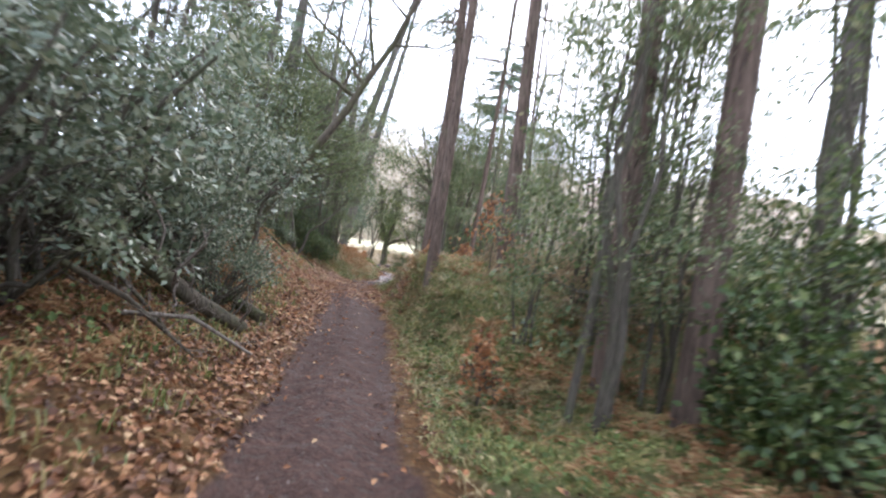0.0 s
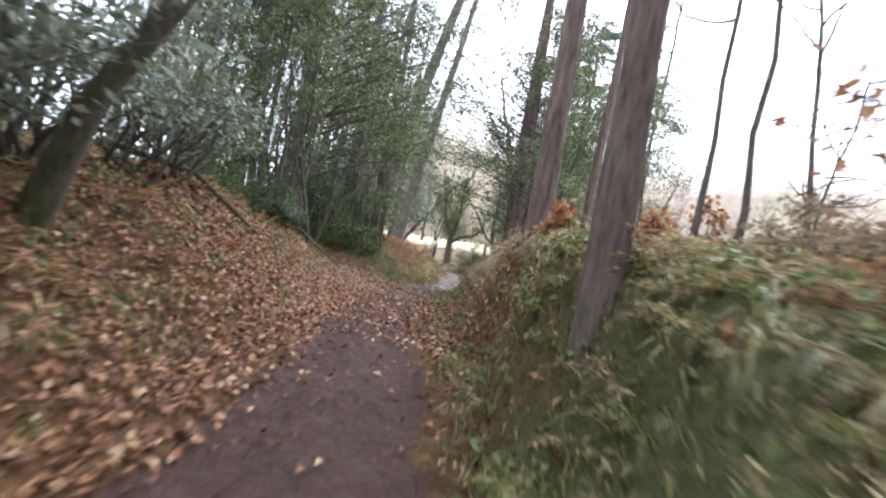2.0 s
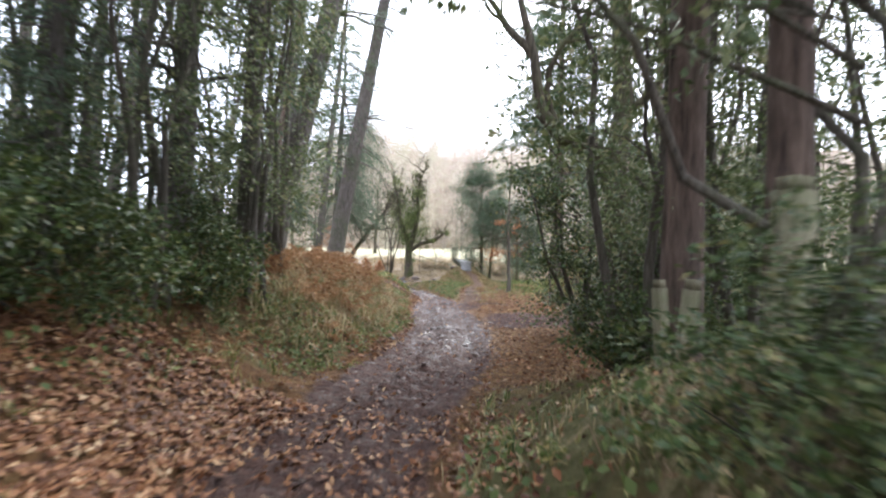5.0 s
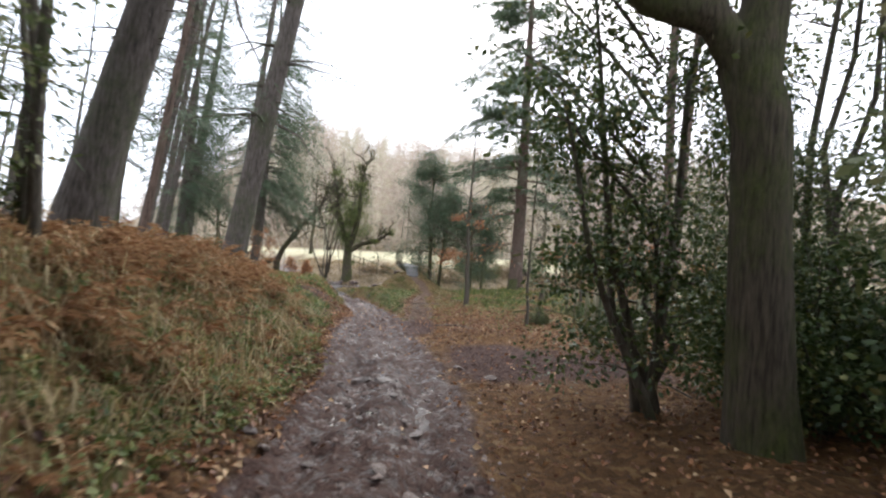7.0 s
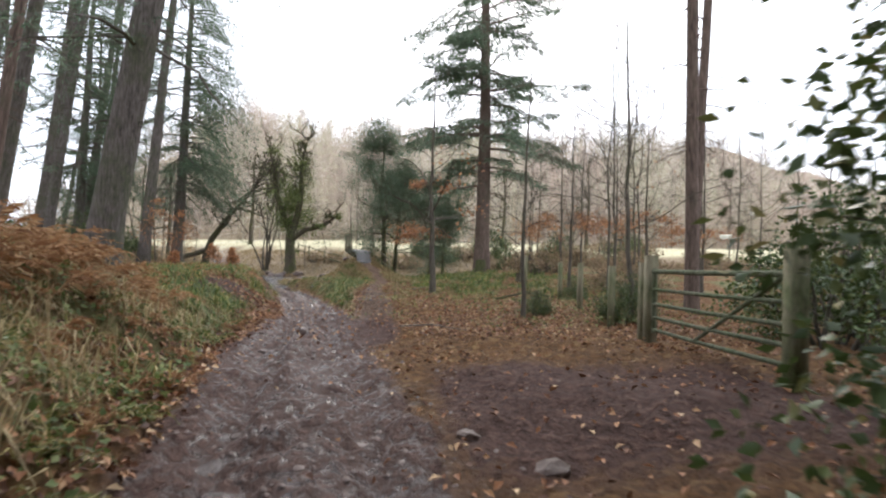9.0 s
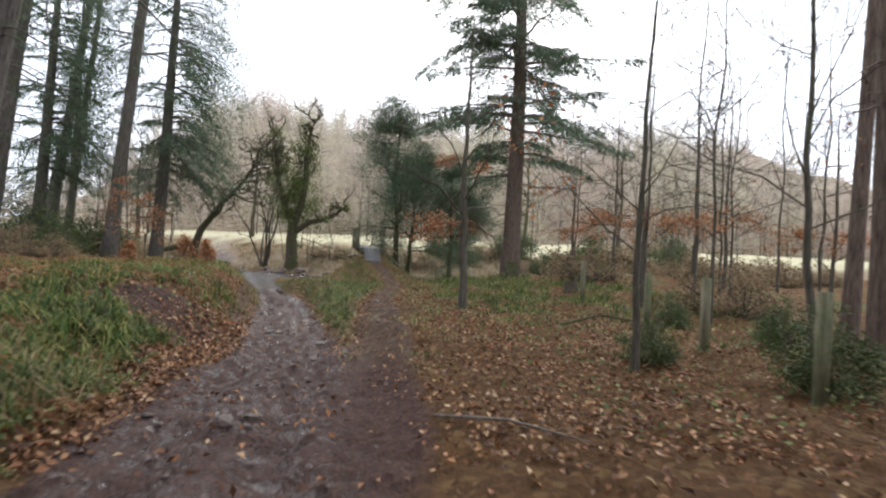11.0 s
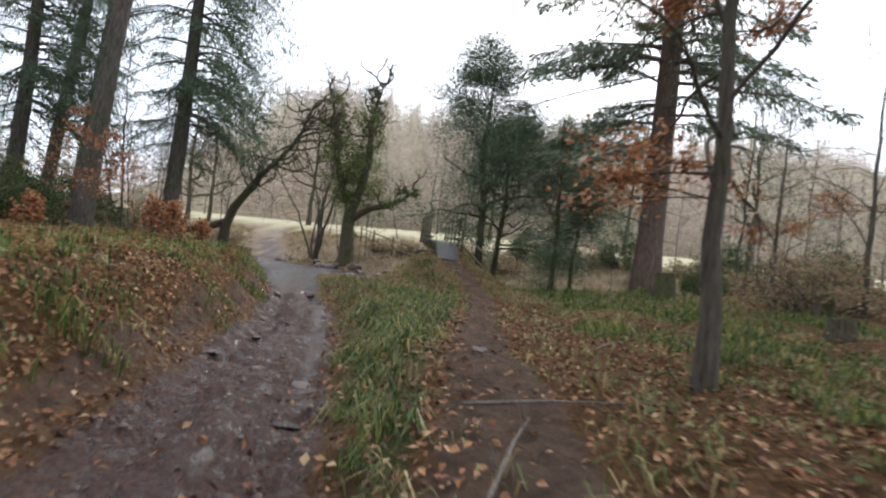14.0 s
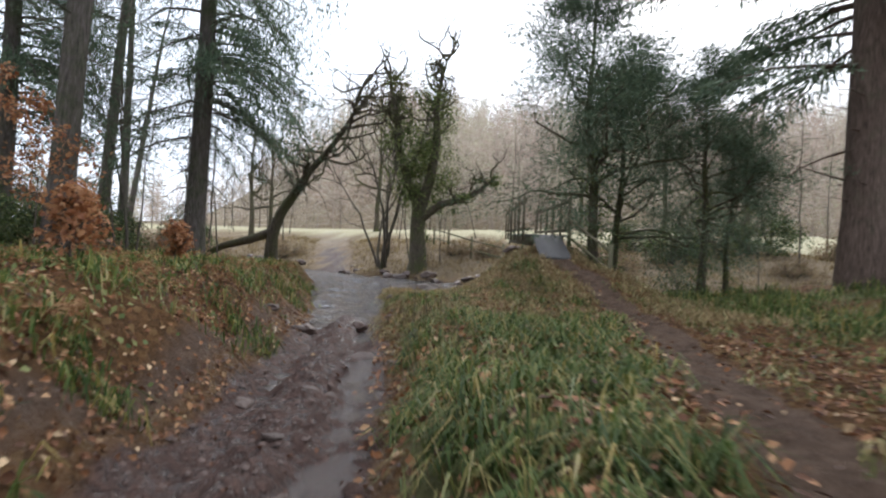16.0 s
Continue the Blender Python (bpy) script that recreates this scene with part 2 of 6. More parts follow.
M["stone_moss"] = stone_material("mossy_stone", (0.06, 0.065, 0.035), (0.2, 0.19, 0.13), 0.8)


# ---- mesh building ----
class Shape:
    """Gathers points and faces for one mesh."""

    def __init__(self):
        self.v, self.f, self.n = [], [], 0

    def add(self, verts, faces):
        verts = np.asarray(verts, float)
        self.v.append(verts)
        self.f.append(np.asarray(faces, int) + self.n)
        self.n += len(verts)

    def tube(self, pts, radii, sides=6, cap=True):
        pts, radii = np.asarray(pts, float), np.asarray(radii, float)
        k = len(pts)
        tang = np.gradient(pts, axis=0)
        tang /= np.linalg.norm(tang, axis=1, keepdims=True) + 1e-9
        ref = np.array([0.31, 0.95, 0.07]) if abs(tang[0][1]) < 0.8 else np.array([0.9, 0.1, 0.4])
        a = np.cross(tang, ref)
        a /= np.linalg.norm(a, axis=1, keepdims=True) + 1e-9
        b = np.cross(tang, a)
        ang = np.arange(sides) * 2 * np.pi / sides
        ring = a[:, None] * np.cos(ang)[None, :, None] + b[:, None] * np.sin(ang)[None, :, None]
        v = (pts[:, None] + ring * radii[:, None, None]).reshape(-1, 3)
        i, j = np.meshgrid(np.arange(k - 1), np.arange(sides), indexing="ij")
        j2 = (j + 1) % sides
        f = np.stack([i * sides + j, i * sides + j2, (i + 1) * sides + j2, (i + 1) * sides + j], -1).reshape(-1, 4)
        self.add(v, f)

    def box(self, c, size, turn=None):
        s = np.array([[x, y, z] for x in (-1, 1) for y in (-1, 1) for z in (-1, 1)], float) * np.array(size) / 2
        if turn is not None:
            s = s @ np.array(turn).T
        self.add(s + np.array(c), [[0, 1, 3, 2], [4, 6, 7, 5], [0, 4, 5, 1], [2, 3, 7, 6], [0, 2, 6, 4], [1, 5, 7, 3]])

    def leaves(self, pos, along, across, length, width, fold=0.0):
        """Rhombic leaves from their foot, each of two faces, folded along the middle."""
        n = len(pos)
        length, width = np.broadcast_to(length, n)[:, None], np.broadcast_to(width, n)[:, None]
        nor = np.cross(along, across)
        mid = pos + along * length * 0.45
        q = np.stack([pos, mid + across * width * 0.5 + nor * fold * width, pos + along * length, mid - across * width * 0.5 + nor * fold * width], 1)
        self.add(q.reshape(-1, 3), np.concatenate([np.arange(n)[:, None] * 4 + np.array([0, 1, 2]), np.arange(n)[:, None] * 4 + np.array([0, 2, 3])]) if fold else np.arange(n)[:, None] * 4 + np.arange(4))

    def mesh(self, name, mat, smooth=False):
        me = bpy.data.meshes.new(name)
        v = np.concatenate(self.v)
        nv = len(v)
        me.vertices.add(nv)
        me.vertices.foreach_set("co", v.astype(np.float32).ravel())
        loops = np.concatenate([f.ravel() for f in self.f])
        tot = np.concatenate([np.full(len(f), f.shape[1]) for f in self.f])
        start = np.concatenate([[0], np.cumsum(tot)[:-1]])
        me.loops.add(len(loops))
        me.loops.foreach_set("vertex_index", loops.astype(np.int32))
        me.polygons.add(len(tot))
        me.polygons.foreach_set("loop_start", start.astype(np.int32))
        me.polygons.foreach_set("loop_total", tot.astype(np.int32))
        if smooth:
            me.polygons.foreach_set("use_smooth", np.ones(len(tot), bool))
        me.update(calc_edges=True)
        me.materials.append(mat)
        return me


def part(name, shape, mat, parent, label="", smooth=False):
    ob = new(name, shape.mesh(name, mat, smooth))
    ob.parent = parent
    if label:
        ob["label"] = label
    return ob


def stuff(ob):
    ob["kind"] = "stuff"
    return ob


def unit(a):
    return a / (np.linalg.norm(a, axis=-1, keepdims=True) + 1e-9)


def random_dirs(rng, n):
    return unit(rng.normal(size=(n, 3)))


def across_of(rng, along):
    return unit(np.cross(along, random_dirs(rng, len(along))))


def ease(e0, e1, v):
    t = np.clip((v - e0) / (e1 - e0), 0, 1)
    return t * t * (3 - 2 * t)


# ---- the lie of the land ----
TRACK = np.array([(-60, 12.5), (-40, 8.5), (-24, 5.0), (-18.5, 3.8), (-13, 2.75), (-10, 2.15), (-6.6, 1.2), (-4, 0.75), (0, -0.1), (4, -0.1), (7, 0.1), (11, -0.05), (15, -0.7), (18, -1.2), (22, -1.4), (27, -2.5), (31.5, -3.5), (35, -4.5), (40, -6.1), (50, -10.0), (56, -12.6), (63, -15.5), (75, -20)])
FALL = np.array([(-60, 0.6), (-23, 0.0), (-18, -0.25), (-12, -0.15), (-6, -0.25), (2, -0.46), (9, -0.73), (15, -0.68), (20, -0.85), (27, -1.06), (31, -1.17), (35, -1.23), (38.5, -1.36), (42, -1.6), (46, -1.75), (56, -1.75), (60, -0.75), (66, 0.1), (80, 1.0)])
FOOT = np.array([(16, -0.3), (20, -0.15), (24, -0.2), (28, -0.37), (32, -0.3), (35, -0.2), (37.2, -0.3), (39.5, -0.7), (42, -1.3), (44.2, -1.7)])
LEFT_H = np.array([(-60, 0.6), (-24, 0.4), (-13, 0.6), (-11, 1.0), (-9, 1.35), (-6.5, 1.65), (-4, 1.25), (-2, 1.15), (3, 1.1), (11, 1.35), (15, 1.2), (18, 0.7), (21, 0.5), (23, 0.85), (33, 1.0), (38, 1.0), (43, 1.1), (48, 1.25), (54, 1.2), (60, 0.6), (70, 0.0)])
RIGHT_H = np.array([(-60, -0.1), (-17, 0.05), (-15.5, 0.35), (-14, 0.9), (-12.5, 1.1), (-10, 1.3), (-7.5, 1.35), (-5, 1.1), (-2, 1.0), (1, 0.7), (4, 0.35), (8, 0.15), (19, 0.1), (24, 0.3), (32, 0.5), (60, 0.5)])


def track_x(y):
    return np.interp(y, TRACK[:, 0], TRACK[:, 1])


def sines(x, y, scale, seed):
    r = np.random.default_rng(seed)
    z = 0
    for _ in range(7):
        a, p, k = r.uniform(0, 6.28), r.uniform(0, 6.28), r.uniform(0.6, 1.7) / scale
        z = z + np.sin((x * np.cos(a) + y * np.sin(a)) * k * 6.28 + p)
    return z / 7


def stream_y(x):
    return 47.6 - 0.5 * np.clip(x, -45, 0) - 0.08 * np.clip(x, 0, 60) + 0.8 * np.sin(x * 0.21)


def height(x, y):
    x, y = np.asarray(x, float), np.asarray(y, float)
    u = x - track_x(y)
    base = np.interp(y, FALL[:, 0], FALL[:, 1])
    left, right = -u - np.interp(y, [-60, 20, 28, 60], [0.8, 0.8, 0.6, 0.6]), u - np.interp(y, [-60, -10, -8, -1, 1, 20, 28, 60], [0.75, 0.75, 0.95, 0.95, 0.75, 0.75, 0.5, 0.5])
    hl, hr = np.interp(y, LEFT_H[:, 0], LEFT_H[:, 1]), np.interp(y, RIGHT_H[:, 0], RIGHT_H[:, 1])
    wob = 0.35 * sines(x, y, 3.0, 5)
    z = base + hl * ease(0.0, np.interp(y, [-60, 18, 24, 60], [2.7, 2.6, 1.5, 1.4]), left + wob * 0.9) + 0.05 * np.clip(left - 3, 0, 30) * np.interp(y, [-60, -5, 15, 40, 50], [1, 1.6, 0.6, 0.3, 0])
    steep = np.interp(y, [-60, -17, -13, -8, -5, 0, 6, 22], [2.0, 1.5, 0.55, 0.55, 0.85, 1.0, 2.5, 0.9])
    z = z + hr * ease(0.25, 0.25 + steep, right + wob * 0.7)
    z = z + 0.16 * sines(x, y, 0.55, 44) * np.exp(-((right - 0.7) / 0.5) ** 2) * ease(-14, -11, y) * (1 - ease(0, 3, y))
    # the valley falls away to the east of the upper track
    z = z - np.interp(y, [-60, -6, 8, 30], [0.1, 0.1, 0.03, -0.018]) * np.clip(right - 3.5, 0, 26)
    # wheel ruts
    rut = np.interp(y, [-60, 4, 8, 60], [0.05, 0.05, 0.085, 0.085])
    z = z - rut * np.exp(-((u + 0.42) / 0.2) ** 2) - rut * np.exp(-((u - 0.45) / 0.2) ** 2) + 0.03 * np.exp(-(u / 0.2) ** 2)
    # the footpath climbs to the bridge
    fx = np.interp(y, FOOT[:, 0], FOOT[:, 1])
    up = np.interp(y, [24, 30, 35, 37.2, 39.5, 42, 43.8, 46.0], [0, 0.0, 0.0, 0.1, 0.6, 1.15, 1.45, 1.45])
    near = np.exp(-(np.clip(np.abs(x - fx) - 0.5, 0, None) / np.where(x < fx, 1.3, 1.0)) ** 2)
    z = z + up * near * ease(0.6, 2.2, u) * (1 - ease(44.6, 46.5, y))
    z = z + np.clip(x - fx - 1.5, 0, 6) * 0.12 * ease(24, 40, y) * (1 - ease(43, 46, y))
    # the far bank, meadow and hill
    sd = y - stream_y(x) + 0.7 * sines(x, y, 3.5, 33)
    far = np.interp(sd, [2, 3.2, 5, 9, 14, 14.6, 45, 60], [-1.6, -1.3, -0.75, 0.25, 0.95, 1.3, 2.7, 3.0])
    z = np.where(sd > 0, z * (1 - ease(1.5, 3.4, sd)) + far * ease(1.5, 3.4, sd), z)
    cut = np.exp(-(u / 1.5) ** 2) * (1 - ease(11, 16, sd)) * (sd > 0)
    z = z - cut * 0.3 * ease(2.6, 4.5, sd)
    bed = ease(3.7, 2.2, np.abs(sd))
    z = z * (1 - bed) + np.minimum(z, -1.85) * bed
    hill = np.clip(y - 98 - 0.1 * x, 0, 150)
    z = z + 0.29 * hill * ease(0, 30, hill) * (0.95 + 0.35 * sines(x, y, 110, 9)) * ease(-0.62, -0.3, x / np.maximum(y, 20))
    lumps = 0.05 * sines(x, y, 0.8, 1) + 0.1 * sines(x, y, 2.7, 2)
    offtrack = ease(0.6, 1.6, np.abs(u))
    z = z + lumps * (0.25 + 0.75 * offtrack) + 0.5 * sines(x, y, 14, 3) * ease(6, 25, np.abs(u))
    churn = np.exp(-(u / 1.2) ** 4) * np.interp(y, [-60, -2, 4, 40, 60], [0.35, 0.4, 1, 1, 0.3])
    z = z + churn * (0.09 * sines(x, y, 0.6, 41) + 0.1 * np.abs(sines(x, y, 0.36, 42)) - 0.03 + ease(3, 7, y) * (0.09 * np.abs(sines(x, y, 0.22, 43)) - 0.02))
    return z + 0.035 * sines(x, y, 0.31, 4) * (0.4 + offtrack) + 0.015 * sines(x, y, 0.15, 6)


def lines(lo, hi, a, b, step, grow):
    mid = list(np.arange(a, b + 1e-6, step))
    s, v, out = step, b, []
    while v < hi:
        s *= grow
        v += s
        out.append(min(v, hi))
    s, v, low = step, a, []
    while v > lo:
        s *= grow
        v -= s
        low.append(max(v, lo))
    return np.array(low[::-1] + mid + out)


def masks(x, y):
    """Where mud, wet, grass, bare earth and meadow lie, each from 0 to 1."""
    u = x - track_x(y)
    fx = np.interp(y, FOOT[:, 0], FOOT[:, 1])
    sd = y - stream_y(x)
    wob = sines(x, y, 1.3, 21)
    on_foot = np.exp(-((x - fx) / np.interp(y, [16, 22, 30, 45], [0.85, 0.58, 0.34, 0.34])) ** 4) * ease(14, 18, y) * (1 - ease(44.8, 46, y))
    half = np.interp(y, [-60, -4, 2, 6, 12, 18, 24, 40], [0.62, 0.68, 0.8, 0.95, 1.0, 0.95, 0.8, 0.8])
    mud = np.maximum(np.exp(-(np.abs(u + 0.12 * wob) / half) ** 6) * (1 - ease(64, 68, y)), on_foot * (1 - 0.8 * ease(18, 23, y)))
    side = np.exp(-((y - 13.0) / 2.0) ** 4) * ease(0.2, 1, x) * (1 - ease(3.6, 5.0, x)) * 0.7
    side = np.maximum(side, 0.95 * np.exp(-((x + 3.6) / 1.3) ** 2 - ((y - 22.0) / 1.7) ** 2))
    mud = np.maximum(mud, side)
    mud = np.maximum(mud, ease(3.9, 2.6, np.abs(sd)))
    wet = np.exp(-(np.abs(u) / 0.95) ** 4) * np.interp(y, [-60, -3, 6, 10, 24, 30, 60], [0.25, 0.25, 0.3, 0.85, 0.9, 1.4, 1.4])
    right = ease(0.75, 1.15, u)
    grass = right * np.interp(y, [-60, -24, -19, -13, -9, -3, 2, 5, 9, 60], [0.3, 0.4, 0.65, 0.8, 0.3, 0.5, 0.7, 0.3, 0.0, 0.0]) * (1 - ease(4, 9, u)) * (1 - 0.85 * np.exp(-((u - 1.45) / 0.65) ** 2) * np.exp(-((y + 4.4) / 3.4) ** 4))
    grass = np.maximum(grass, np.interp(y, [33, 37], [0.95, 0.5]) * right * (1 - ease(-0.75, -0.35, x - fx)) * ease(20, 23, y) * (y < 47))
    grass = np.maximum(grass, 0.9 * ease(1.0, 2.2, x - fx) * ease(23, 30, y) * (y < 46) * np.clip(0.35 + 1.3 * sines(x, y, 2.6, 23), 0, 1))
    grass = np.maximum(grass, 0.85 * ease(0.95, 1.3, -u) * (1 - ease(3.2, 5.0, -u)) * np.interp(y, [-60, -22, -14, -8, 2, 5, 16, 19, 22, 26, 30, 45], [0.2, 0.5, 0.75, 0.2, 0.3, 0.9, 0.9, 0.1, 0.1, 0.25, 0.45, 0.9]) * (0.65 + 0.5 * wob))
    earth = np.exp(-((u - 1.45) / 0.6) ** 2) * np.exp(-((y + 4.4) / 3.4) ** 4)
    earth = np.maximum(earth, 0.7 * np.exp(-((u + 1.1) / 0.25) ** 2) * ease(22, 26, y) * (y < 42))
    earth = np.maximum(earth, on_foot * ease(17, 22, y))
    field = ease(13.0, 14.0, sd + 0.9 * wob) * (1 - ease(96, 104, y - 0.1 * x))
    hill = np.maximum(ease(96, 104, y - 0.1 * x), 0.8 * ease(2.5, 4, sd) * (1 - ease(12.8, 13.8, sd)) * (1 - mud), 0.75 * right * (1 - mud) * (1 - ease(-0.6, -0.3, x - fx)) * ease(34.5, 37.5, y) * (sd < 0))
    field = field * (1 - 0.8 * mud)
    return {k: np.clip(v, 0, 1) for k, v in (("mud", mud), ("wet", wet), ("grass", grass), ("earth", earth), ("field", field), ("hill", hill))}


def build_ground():
    gx, gy = lines(-600, 600, -4.8, 5.0, 0.075, 1.09), lines(-400, 900, -23, 40, 0.1, 1.075)
    X, Y = np.meshgrid(gx, gy, indexing="ij")
    Z = height(X, Y)
    s = Shape()
    i, j = np.meshgrid(np.arange(len(gx) - 1), np.arange(len(gy) - 1), indexing="ij")
    k = len(gy)
    f = np.stack([i * k + j, (i + 1) * k + j, (i + 1) * k + j + 1, i * k + j + 1], -1).reshape(-1, 4)
    s.add(np.stack([X, Y, Z], -1).reshape(-1, 3), f)
    me = s.mesh("ground", M["ground"], True)
    x, y = X.ravel(), Y.ravel()
    mk = masks(x, y)
    for name, val in mk.items():
        a = me.attributes.new(name, "FLOAT", "POINT")
        a.data.foreach_set("value", np.clip(val, 0, 1).astype(np.float32))
    return tagged(new("ground", me), "wet woodland ground with muddy track and leaf litter", "ground", kind="structure")


build_ground()


def build_water():
    s = Shape()
    xs, ys = np.arange(-24, 14, 0.16), np.arange(30, 70, 0.1)
    X, Y = np.meshgrid(xs, ys, indexing="ij")
    keep = (np.abs(Y - stream_y(X)) < 4.6) | ((np.abs(X - track_x(Y)) < 2.2) & (Y < stream_y(X)) & (Y > 31))
    k = len(ys)
    i, j = np.where(keep[:-1, :-1])
    f = np.stack([i * k + j, (i + 1) * k + j, (i + 1) * k + j + 1, i * k + j + 1], -1)
    s.add(np.stack([X, Y, -1.37 + 0.13 * sines(X, Y * 1.3, 2.4, 51) + 0.05 * sines(X, Y * 1.6, 1.1, 52) + 0.035 * sines(X * 0.5, Y * 1.4, 0.62, 53)], -1).reshape(-1, 3), f)
    return tagged(new("stream", s.mesh("stream", M["water"], True)), "shallow brown stream flowing across the track", "stream", kind="structure")


build_water()


def build_puddles():
    """Rain water standing in the wheel ruts."""
    s = Shape()
    ys, us = np.arange(7.5, 34.5, 0.35), np.arange(-0.76, 0.8, 0.19)
    Y, U = np.meshgrid(ys, us, indexing="ij")
    k = len(us)
    i, j = np.meshgrid(np.arange(len(ys) - 1), np.arange(k - 1), indexing="ij")
    wet = (ys[i] < 16.5) | (ys[i] > 26)
    f = np.stack([i * k + j, i * k + j + 1, (i + 1) * k + j + 1, (i + 1) * k + j], -1)[wet]
    z = np.interp(Y, FALL[:, 0], FALL[:, 1]) - np.interp(Y, [7, 24, 29, 35], [0.115, 0.12, 0.085, 0.05]) + 0.02 * np.sin(Y * 1.3 + 2 * U) + (0.05 * np.tanh(3 * U - 0.4) + 0.035 * sines(3 * U, Y, 1.1, 54) - 0.012) * ease(24, 28, Y)
    s.add(np.stack([track_x(Y) + U, Y, z], -1).reshape(-1, 3), f)
    return tagged(new("puddles", s.mesh("puddles", M["puddle"], True)), "rain puddles lying in the muddy wheel ruts", "puddle", kind="structure")


build_puddles()


def hz(x, y):
    return float(height(x, y))


# ---- trees ----
def tree(name, label, category, group=""):
    return tagged(new(name), label, category, group)


def conifer(seed, tall, girth, crown_from, reach, lean=(0, 0), mat="bark_fir", leaf="fir_leaf", branches=70, sprays=85, low=1.15, spray=1.0, cone=0.7, droops=(0.25, 0.55), uneven=(0.35, 1.15), name="fir_tree", label="tall fir with straight mossy trunk and drooping green boughs", dead=18, curtain=0):
    rng = np.random.default_rng(seed)
    t = tree(name, label, "tree")
    h = np.linspace(0, 1, 16)
    sway = np.cumsum(rng.normal(0, 0.018, (16, 2)), 0) * h[:, None] * tall * 0.12
    axis = np.stack([sway[:, 0] + lean[0] * h * tall, sway[:, 1] + lean[1] * h * tall, h * tall], 1)
    axis[0, 2] = -0.5
    rad = girth / 2 * (1 - h) ** 0.75 + 0.02 + girth * 0.16 * np.exp(-h * tall / 0.35)
    s = Shape()
    s.tube(axis, rad, 12)
    at = lambda z: np.array([np.interp(z, axis[:, 2], axis[:, k]) for k in range(3)])
    br, lf = Shape(), Shape()
    P, D, L, W = [], [], [], []
    for i in range(branches + dead):
        is_dead = i >= branches
        z = rng.uniform(crown_from * 0.35, crown_from * 1.1) if is_dead else crown_from + (tall * 0.97 - crown_from) * rng.uniform(0, 1) ** low
        ang = rng.uniform(0, 2 * np.pi)
        f = (z - crown_from) / (tall - crown_from)
        ln = rng.uniform(0.3, 0.9) * reach * 0.5 if is_dead else reach * (1.05 - f) ** cone * rng.uniform(*uneven) + 0.25
        d = np.array([np.cos(ang), np.sin(ang), 0])
        q = np.linspace(0, 1, 6)
        rise = rng.uniform(-0.15, 0.35)
        droop = rng.uniform(*droops)
        pts = at(z)[None] + d[None] * (q * ln)[:, None] + np.array([0, 0, 1])[None] * ((rise * q - droop * q ** 2) * ln)[:, None]
        pts[1:, :2] += rng.normal(0, 0.03 * ln, (5, 2))
        br.tube(pts, (0.012 + 0.014 * ln) * (1.05 - q), 3)
        if is_dead:
            continue
        k = int(1.6 * sprays * (0.4 + ln / reach))
        qq = rng.uniform(0.18, 1, k)
        c = np.stack([np.interp(qq, q, pts[:, m]) for m in range(3)], 1)
        side = np.array([-d[1], d[0], 0]) * rng.choice([-1, 1], k)[:, None]
        dr = unit(d[None] * rng.uniform(0.1, 1, k)[:, None] + side * rng.uniform(0.1, 1, k)[:, None] + np.array([0, 0, -1]) * rng.uniform(0.1, 1.0, k)[:, None])
        off = rng.uniform(0, 1, k) ** 1.3 * 0.3 * ln * (1.15 - qq)
        c = c + unit(side + d * 0.6) * off[:, None] + np.array([0, 0, -1]) * (off * rng.uniform(0.0, 0.7, k))[:, None]
        P.append(c + rng.normal(0, 0.04 * ln ** 0.5, (k, 3)))
        D.append(dr)
        L.append(rng.uniform(0.08, 0.24, k) * spray)
        W.append(rng.uniform(0.014, 0.034, k) * spray)
    # boughs on the sunny side that hang in long curtains
    for i in range(curtain):
        z, ang, ln = crown_from + 1.5 + 12 * rng.uniform(0, 1), rng.normal(0, 0.45), reach * rng.uniform(0.65, 1.15)
        d = np.array([np.cos(ang), np.sin(ang), 0])
        q = np.linspace(0, 1, 6)
        pts = at(z)[None] + d[None] * (q * ln)[:, None] + np.array([0, 0, 1])[None] * ((0.25 * q - 0.6 * q ** 2) * ln)[:, None]
        br.tube(pts, 0.05 * (1.05 - q), 4)
        k = 520
        qq = rng.uniform(0.3, 1, k)
        c = np.stack([np.interp(qq, q, pts[:, m]) for m in range(3)], 1)
        fall = rng.uniform(0, 1, k) ** 1.3 * 1.5
        strand = rng.integers(0, 9, k)
        c = c + np.stack([np.cos(strand * 2.1) * 0.35, np.sin(strand * 2.1) * 0.35, -fall], 1) + rng.normal(0, 0.1, (k, 3))
        P.append(c)
        D.append(unit(rng.normal(0, 0.4, (k, 3)) + (0, 0, -1)))
        L.append(rng.uniform(0.12, 0.3, k))
        W.append(rng.uniform(0.02, 0.04, k))
    P, D, L, W = np.concatenate(P), np.concatenate(D), np.concatenate(L), np.concatenate(W)
    lf.leaves(P, D, across_of(rng, D), L, W)
    part("trunk", s, M[mat], t, smooth=True)
    stuff(part("branchwork", br, M[mat], t))
    stuff(part("crown", lf, M[leaf], t, "drooping dark green needle boughs"))
    return t


